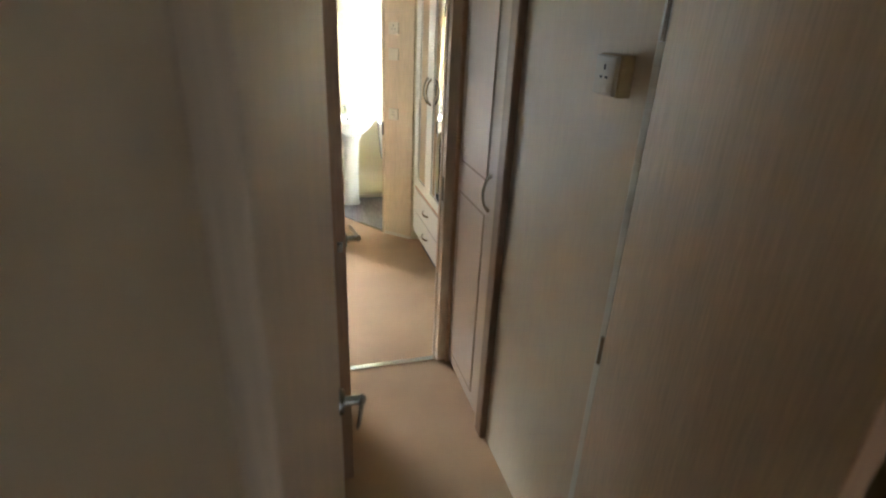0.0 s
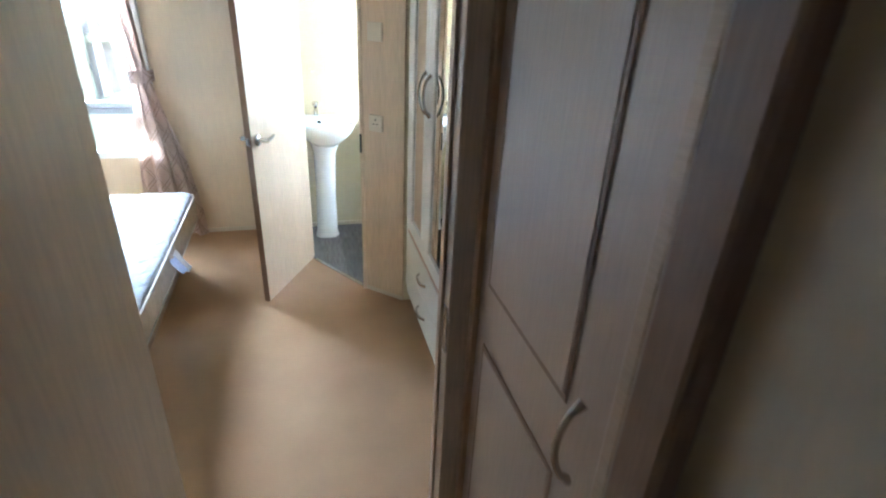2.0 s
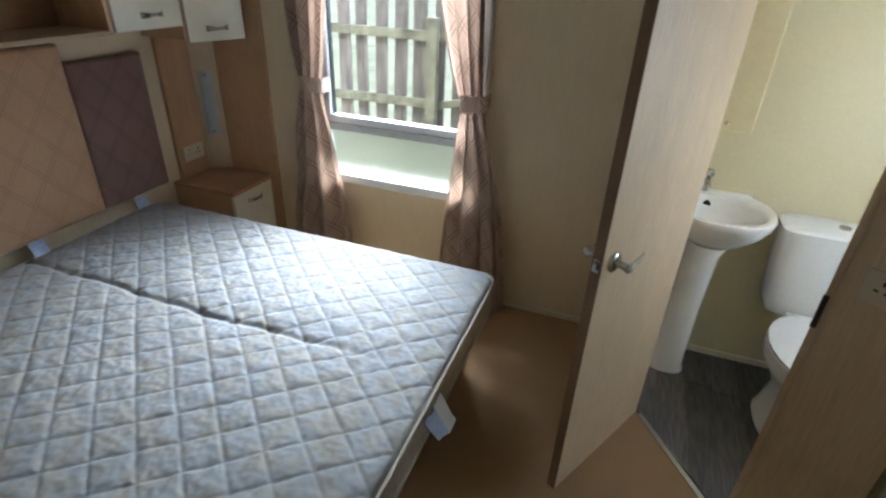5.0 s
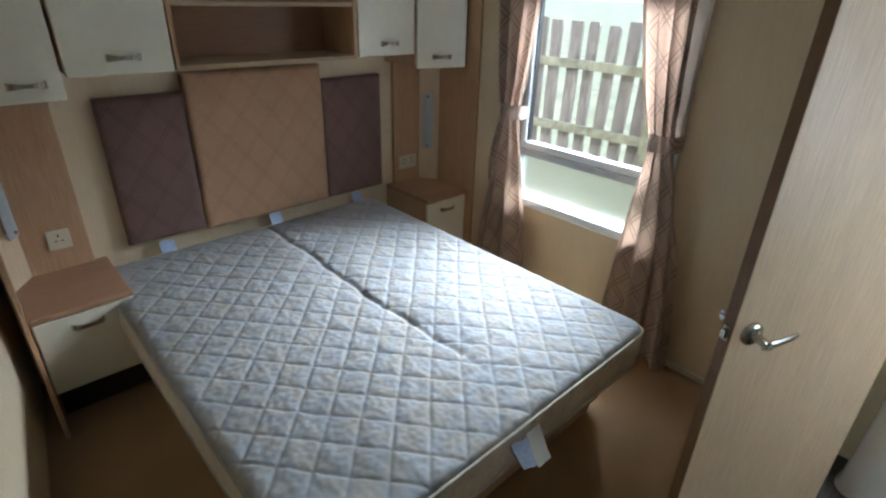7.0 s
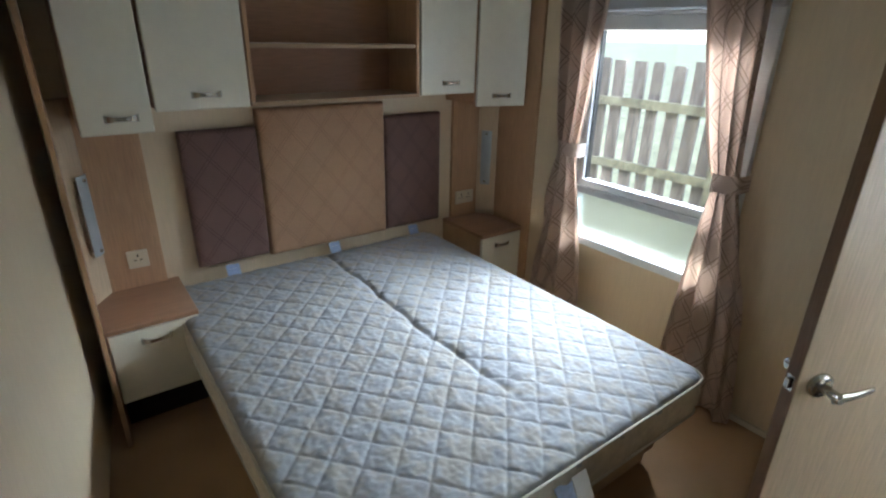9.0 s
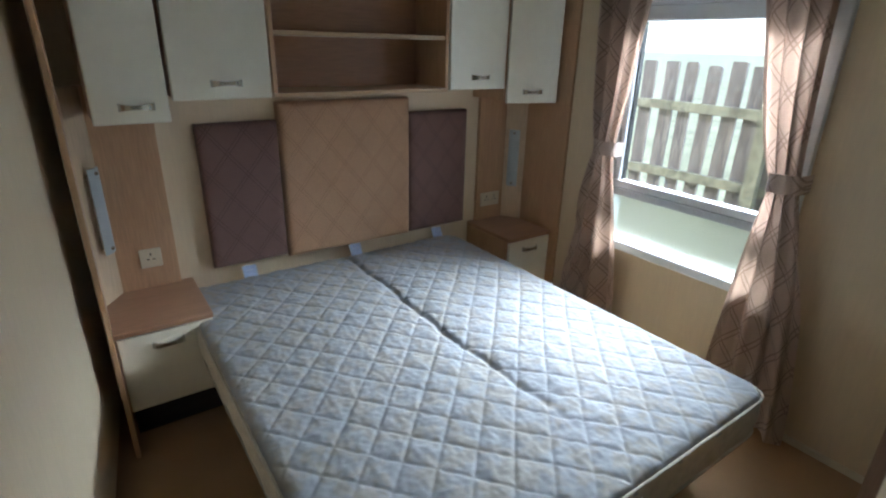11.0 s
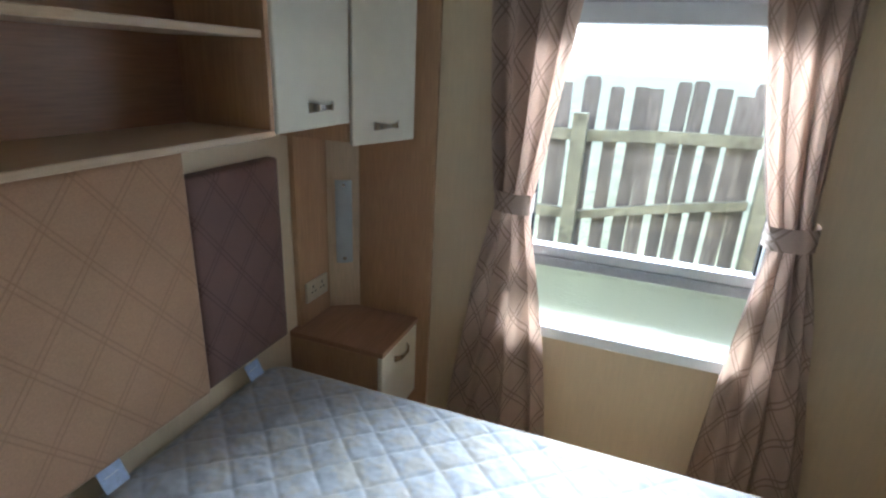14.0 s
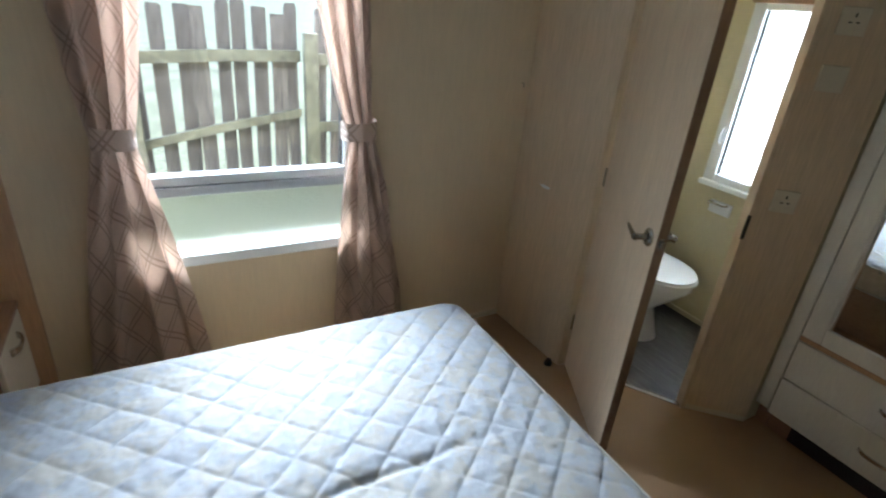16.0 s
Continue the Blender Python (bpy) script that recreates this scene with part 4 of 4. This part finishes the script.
def wardrobe_unit(y1, y0, label):
    """One unit between y0 < y1, front facing -x: two mirrored doors above two drawers."""
    w = thing("wardrobe", label, "wardrobe", "wardrobe units")
    part("carcass", box(WXF + 0.021, 1.365, y0 + 0.001, y1 - 0.001, 0.107, 2.07, 0.002), OAKD, w, "oak carcass")
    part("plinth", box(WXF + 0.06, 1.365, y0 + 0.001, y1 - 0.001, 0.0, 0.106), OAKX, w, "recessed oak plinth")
    mid = (y0 + y1) / 2
    for a, b, hy in ((mid + 0.002, y1 - 0.003, mid + 0.04), (y0 + 0.003, mid - 0.002, mid - 0.04)):
        z0, z1, fw = 0.508, 2.06, 0.072
        d = part("door", box(WXF, WXF + 0.02, a, a + fw, z0, z1, 0.004), WHITEW, w, "white ash framed mirror door")
        part("stile", box(WXF, WXF + 0.02, b - fw, b, z0, z1, 0.004), WHITEW, d)
        part("rail", box(WXF + 0.0005, WXF + 0.0195, a + fw + 0.0005, b - fw - 0.0005, z0, z0 + fw, 0.004), WHITEW, d)
        part("rail", box(WXF + 0.0005, WXF + 0.0195, a + fw + 0.0005, b - fw - 0.0005, z1 - fw, z1, 0.004), WHITEW, d)
        part("mirror", box(WXF + 0.010, WXF + 0.014, a + fw + 0.001, b - fw - 0.001, z0 + fw + 0.001, z1 - fw - 0.001), MIRROR, d, "tall mirror panel")
        for c0, c1 in ((a + fw + 0.001, a + fw + 0.008), (b - fw - 0.008, b - fw - 0.001)):
            part("bead", box(WXF + 0.003, WXF + 0.0095, c0, c1, z0 + fw + 0.001, z1 - fw - 0.001, 0.002), WHITEW, d)
        hz = 1.28
        pts = [(WXF - 0.032 * math.sin(math.pi * i / 12) ** 0.55, hy, hz + 0.165 * (i / 12 - 0.5)) for i in range(13)]
        part("handle", tube(pts, [0.011, 0.008] + [0.006] * 9 + [0.008, 0.011], 10), CHROME, d, "brushed steel D handle", 60)
    for z0, z1 in ((0.110, 0.294), (0.299, 0.483)):
        dr = part("drawer", box(WXF, WXF + 0.02, y0 + 0.003, y1 - 0.003, z0, z1, 0.005, 3), WHITEW, w, "white ash drawer front")
        bow_handle(dr, WXF, mid + 0.0, (z0 + z1) / 2 + 0.005, 0.065, out=-1, flare=False)
    part("lipping", box(WXF + 0.004, WXF + 0.0205, y0 + 0.001, y1 - 0.001, 0.4845, 0.5065, 0.002), OAKD, w, "oak lipping strip")
    return w

wardrobe_unit(3.695, 2.905, "white ash wardrobe with mirrored doors and two drawers, by the bathroom")
wardrobe_unit(2.901, 2.110, "white ash wardrobe with mirrored doors, beside the bedroom door")
filler = thing("wardrobe_filler", "white ash filler strip between wardrobe and partition", "panel")
part("strip", box(WXF + 0.006, 1.365, 3.697, 3.752, 0.12, 2.07, 0.002), WHITEW, filler)
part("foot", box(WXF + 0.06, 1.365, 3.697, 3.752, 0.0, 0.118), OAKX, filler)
vent = thing("plinth_vent", "dark slotted heating vent in the wardrobe plinth", "vent")
part("grille", box(WXF + 0.050, WXF + 0.0585, 3.02, 3.60, 0.008, 0.100), DARKP, vent)
for k in range(6):
    part("slat", box(WXF + 0.045, WXF + 0.0495, 3.03, 3.59, 0.014 + 0.014 * k, 0.020 + 0.014 * k), DARKP, vent)

# ---- bathroom things ----
def ring(cx, cy, z, rx, ry, n=28, p=2.0, ybias=0.0):
    out = []
    for k in range(n):
        a = 2 * math.pi * k / n
        c, s = math.cos(a), math.sin(a)
        out.append((cx + rx * math.copysign(abs(c) ** (2 / p), c), cy + ry * math.copysign(abs(s) ** (2 / p), s) * (1 - ybias * s), z))
    return out


def basin():
    b = thing("pedestal_basin", "white ceramic pedestal washbasin with chrome tap", "washbasin")
    cx, cy = 0.475, 4.735
    part("pedestal", loft([ring(0.455, 4.79, 0.0, 0.085, 0.085, p=2.6), ring(0.455, 4.79, 0.04, 0.075, 0.075, p=2.6), ring(0.46, 4.79, 0.35, 0.068, 0.07, p=2.6), ring(0.465, 4.785, 0.62, 0.075, 0.075), ring(0.47, 4.77, 0.70, 0.10, 0.10)]), CERAMIC, b, "", 50)
    s = []
    for z, r in ((0.69, 0.35), (0.73, 0.62), (0.78, 0.86), (0.82, 0.97), (0.846, 1.0), (0.852, 0.985)):
        s.append(ring(cx, cy, z, 0.205 * r, 0.195 * r, 36, 2.3))
    for z, r, o in ((0.850, 0.86, 0.02), (0.835, 0.80, 0.02), (0.79, 0.66, 0.015), (0.755, 0.42, 0.01), (0.748, 0.12, 0.01)):
        s.append(ring(cx, cy - o, z, 0.205 * r, 0.185 * r * 0.92, 36, 2.1))
    part("bowl", loft(s), CERAMIC, b, "", 50)
    part("back_ledge", box(0.325, 0.625, 4.868, 4.942, 0.77, 0.853, 0.02, 4), CERAMIC, b, "", 50)
    part("overflow", tube([(0.44, 4.872, 0.822), (0.44, 4.838, 0.812)], 0.016, 16), DARKP, b, "dark overflow hole")
    for x in (0.325, 0.425):
        t = part("tap", tube([(x, 4.90, 0.852), (x, 4.90, 0.895), (x, 4.88, 0.908), (x, 4.83, 0.895), (x, 4.822, 0.880)], [0.016, 0.013, 0.012, 0.010, 0.010], 12), CHROME, b, "chrome pillar tap", 60)
        part("tap_head", tube([(x, 4.90, 0.905), (x, 4.90, 0.925), (x, 4.90, 0.945)], [0.010, 0.022, 0.018], 10), CHROME, t, "", 60)
    return b

basin()

def toilet():
    t = thing("toilet", "white ceramic close-coupled toilet with closed lid", "toilet")
    cx = 0.93
    s = [ring(cx, 4.56, 0.0, 0.115, 0.17, p=2.6), ring(cx, 4.56, 0.03, 0.105, 0.16, p=2.6), ring(cx, 4.57, 0.18, 0.085, 0.13), ring(cx, 4.53, 0.30, 0.15, 0.21), ring(cx, 4.51, 0.36, 0.185, 0.245), ring(cx, 4.51, 0.395, 0.187, 0.247)]
    part("pan", loft(s), CERAMIC, t, "", 50)
    part("seat", loft([ring(cx, 4.50, 0.397, 0.185, 0.245), ring(cx, 4.50, 0.405, 0.19, 0.25), ring(cx, 4.50, 0.415, 0.187, 0.247)]), CERAMIC, t, "", 50)
    part("lid", loft([ring(cx, 4.505, 0.417, 0.186, 0.245), ring(cx, 4.505, 0.428, 0.186, 0.245), ring(cx, 4.505, 0.436, 0.165, 0.225), ring(cx, 4.505, 0.439, 0.06, 0.09)]), CERAMIC, t, "", 50)
    part("seat_hinge", tube([(cx - 0.09, 4.735, 0.425), (cx + 0.09, 4.735, 0.425)], 0.012), CERAMIC, t, "", 60)
    cs = [ring(cx, 4.85, 0.40, 0.15, 0.075, 32, 5), ring(cx, 4.848, 0.44, 0.165, 0.082, 32, 6), ring(cx, 4.845, 0.62, 0.185, 0.09, 32, 6), ring(cx, 4.842, 0.765, 0.192, 0.095, 32, 6)]
    c = part("cistern", loft(cs), CERAMIC, t, "", 40)
    part("cistern_lid", loft([ring(cx, 4.84, 0.767, 0.198, 0.098, 32, 6), ring(cx, 4.84, 0.79, 0.202, 0.1, 32, 6), ring(cx, 4.84, 0.80, 0.192, 0.092, 32, 6), ring(cx, 4.84, 0.803, 0.10, 0.05, 32, 4)]), CERAMIC, c, "", 40)
    part("flush_button", tube([(cx + 0.02, 4.84, 0.803), (cx + 0.02, 4.84, 0.81)], 0.022, 18), CHROME, c, "chrome push button", 60)
    return t

toilet()
cab = thing("mirror_cabinet", "cream bathroom wall cabinet, door coloured like the wall it reflects", "cabinet")
part("body", box(0.325, 0.512, 4.80, 4.943, 1.138, 1.75, 0.004), BOXY, cab, "cream carcass")
# plain colour in place of a mirror's reflection of the yellow wall
part("mirror_door", box(0.327, 0.510, 4.785, 4.799, 1.140, 1.748, 0.003), CABY, cab, "mirror door with the reflected yellow wall as its colour")
part("knob", tube([(0.415, 4.784, 1.172), (0.415, 4.77, 1.172), (0.415, 4.765, 1.172)], [0.006, 0.009, 0.006], 12), CHROME, cab, "", 60)
tp = thing("paper_holder", "white toilet paper holder on the bathroom wall", "paper holder")
part("plate", box(BX - 0.02, BX - 0.001, 4.43, 4.56, 0.67, 0.74, 0.006), UPVC, tp)
part("bar", tube([(BX - 0.02, 4.45, 0.73), (BX - 0.06, 4.455, 0.735), (BX - 0.06, 4.54, 0.735), (BX - 0.02, 4.545, 0.73)], 0.006), CHROME, tp, "", 60)
ds = thing("door_stop", "black rubber door stop on the carpet by the partition", "door stop")
part("base", tube([(0.245, 4.44, 0.0), (0.245, 4.44, 0.012), (0.245, 4.44, 0.03), (0.245, 4.44, 0.034)], [0.022, 0.02, 0.013, 0.006], 14), DARKP, ds, "", 60)
hk = thing("wall_hook", "small steel screw hook on the cream wall", "hook")
part("hook", tube([(0.22, 4.949, 1.29), (0.22, 4.935, 1.29), (0.22, 4.93, 1.283), (0.22, 4.933, 1.274)], 0.003, 8), CHROME, hk)

# ---- outside ----
GZ = -0.45
bm = bmesh.new()
xs = [-400, -120, -40, -15] + [-9 + i for i in range(17)] + [14, 40, 120, 400]
ys = [-400, -100, -30, -6, 3, 5.2] + [5.6 + 0.4 * i for i in range(16)] + [13, 16, 22, 40, 120, 400]
gv = [[bm.verts.new((x, y, GZ + (0.04 * noise.noise(Vector((x * 0.7, y * 0.7, 0))) if abs(x) < 20 else 0) + max(0, min(1, (y - 8.2) / 6)) * 0.35)) for y in ys] for x in xs]
for a, b in zip(gv, gv[1:]):
    for k in range(len(ys) - 1):
        bm.faces.new((a[k], b[k], b[k + 1], a[k + 1]))
struct("ground", bm, GRASS, "rough grass rising into a bank behind the fence", 60)

fence = thing("fence", "weathered timber slat fence with mossy rails", "fence")
FY = 6.55
def rail(x0, z0, x1, z1, y=FY - 0.03, h=0.07):
    secs = []
    for i in range(9):
        t = i / 8
        x = x0 + (x1 - x0) * t
        z = z0 + (z1 - z0) * t + 0.005 * math.sin(5 * x)
        secs.append([(x, y - 0.02, z - h / 2), (x, y + 0.02, z - h / 2), (x, y + 0.02, z + h / 2), (x, y - 0.02, z + h / 2)])
    part("rail", loft(secs), MOSS, fence, "mossy timber rail")
rail(-4.8, 1.16, -1.49, 1.175)
rail(-1.41, 1.175, -0.44, 1.215)
rail(-4.8, 0.60, -1.49, 0.665)
rail(-1.41, 0.66, -0.44, 0.85, h=0.055)
rail(-0.32, 1.2, 3.0, 1.18)
rail(-0.32, 0.75, 3.0, 0.7)
for px, h in ((-3.6, 1.3), (-1.45, 1.31), (-0.38, 1.36), (1.7, 1.3)):
    part("post", box(px - 0.045, px + 0.045, FY - 0.115, FY - 0.052, GZ - 0.1, h, 0.006), MOSS, fence, "mossy timber post")
part("latch", box(-1.403, -1.385, FY - 0.10, FY - 0.07, 0.91, 0.98, 0.003), DARKP, fence, "small dark gate latch")
rs = random.Random(5)
def slat_mesh(k, w):
    t = 0.010
    secs = []
    for i, z in enumerate((0, 0.5, 1.0, 1.5, 1.93, 1.955 - 0.01 * k)):
        o = 0.004 * math.sin(1.7 * i + k)
        ww = (w + 0.002 * k) * (1.0 if i < 5 else 0.72)
        secs.append([(-ww + o, -t, z), (ww + o, -t, z), (ww + o, t, z), (-ww + o, t, z)])
    b = loft(secs)
    bmesh.ops.recalc_face_normals(b, faces=b.faces)
    me = bpy.data.meshes.new("slat")
    b.to_mesh(me)
    b.free()
    me.materials.append(SLAT)
    return me
wide, narrow = [slat_mesh(k, 0.050) for k in range(4)], [slat_mesh(k, 0.039) for k in range(4)]
x = -4.8
i = 0
while x < 3.0:
    left = x < -1.42
    if -1.42 < x < -1.37 or -0.40 < x < -0.34:
        x += 0.05
        continue
    ob = new("slat", (wide if left else narrow)[i % 4])
    ob.parent = fence
    ob.matrix_basis = pose(x, FY + 0.012, GZ - 0.0 + rs.uniform(-0.03, 0.03), 0, rs.uniform(-0.7, 0.7), rs.uniform(-2, 2))
    x += (0.168 if left else 0.114) + rs.uniform(-0.005, 0.005)
    i += 1

# ---- bathroom floor planks ----
def plank_at(x0, x1, y0, y1):
    """One plank clipped to the bathroom's outline."""
    poly = [(x0, y0), (x1, y0), (x1, y1), (x0, y1)]
    def clip(pl, nx, ny, c):
        out = []
        for a, b in zip(pl, pl[1:] + pl[:1]):
            da, db = nx * a[0] + ny * a[1] - c, nx * b[0] + ny * b[1] - c
            if da >= 0:
                out.append(a)
            if da * db < 0:
                t = da / (da - db)
                out.append((a[0] + t * (b[0] - a[0]), a[1] + t * (b[1] - a[1])))
        return out
    nx, ny = 0.455, 0.335
    poly = clip(poly, nx, ny, nx * 0.345 + ny * 4.385 + 0.008)
    return poly if len(poly) > 2 else None
rp = random.Random(2)
xx = 0.31
while xx < 1.35:
    x1 = min(xx + 0.118, 1.352)
    y = 3.81 - 0.9 * rp.random()
    while y < 4.94:
        y1 = y + 0.92
        pl = plank_at(xx + 0.001, x1 - 0.001, max(3.81, y) + 0.001, min(y1, 4.942) - 0.001)
        if pl:
            part("plank", prism(pl, -0.004, 0.0), PLANK, bath_floor)
        y = y1
    xx = x1
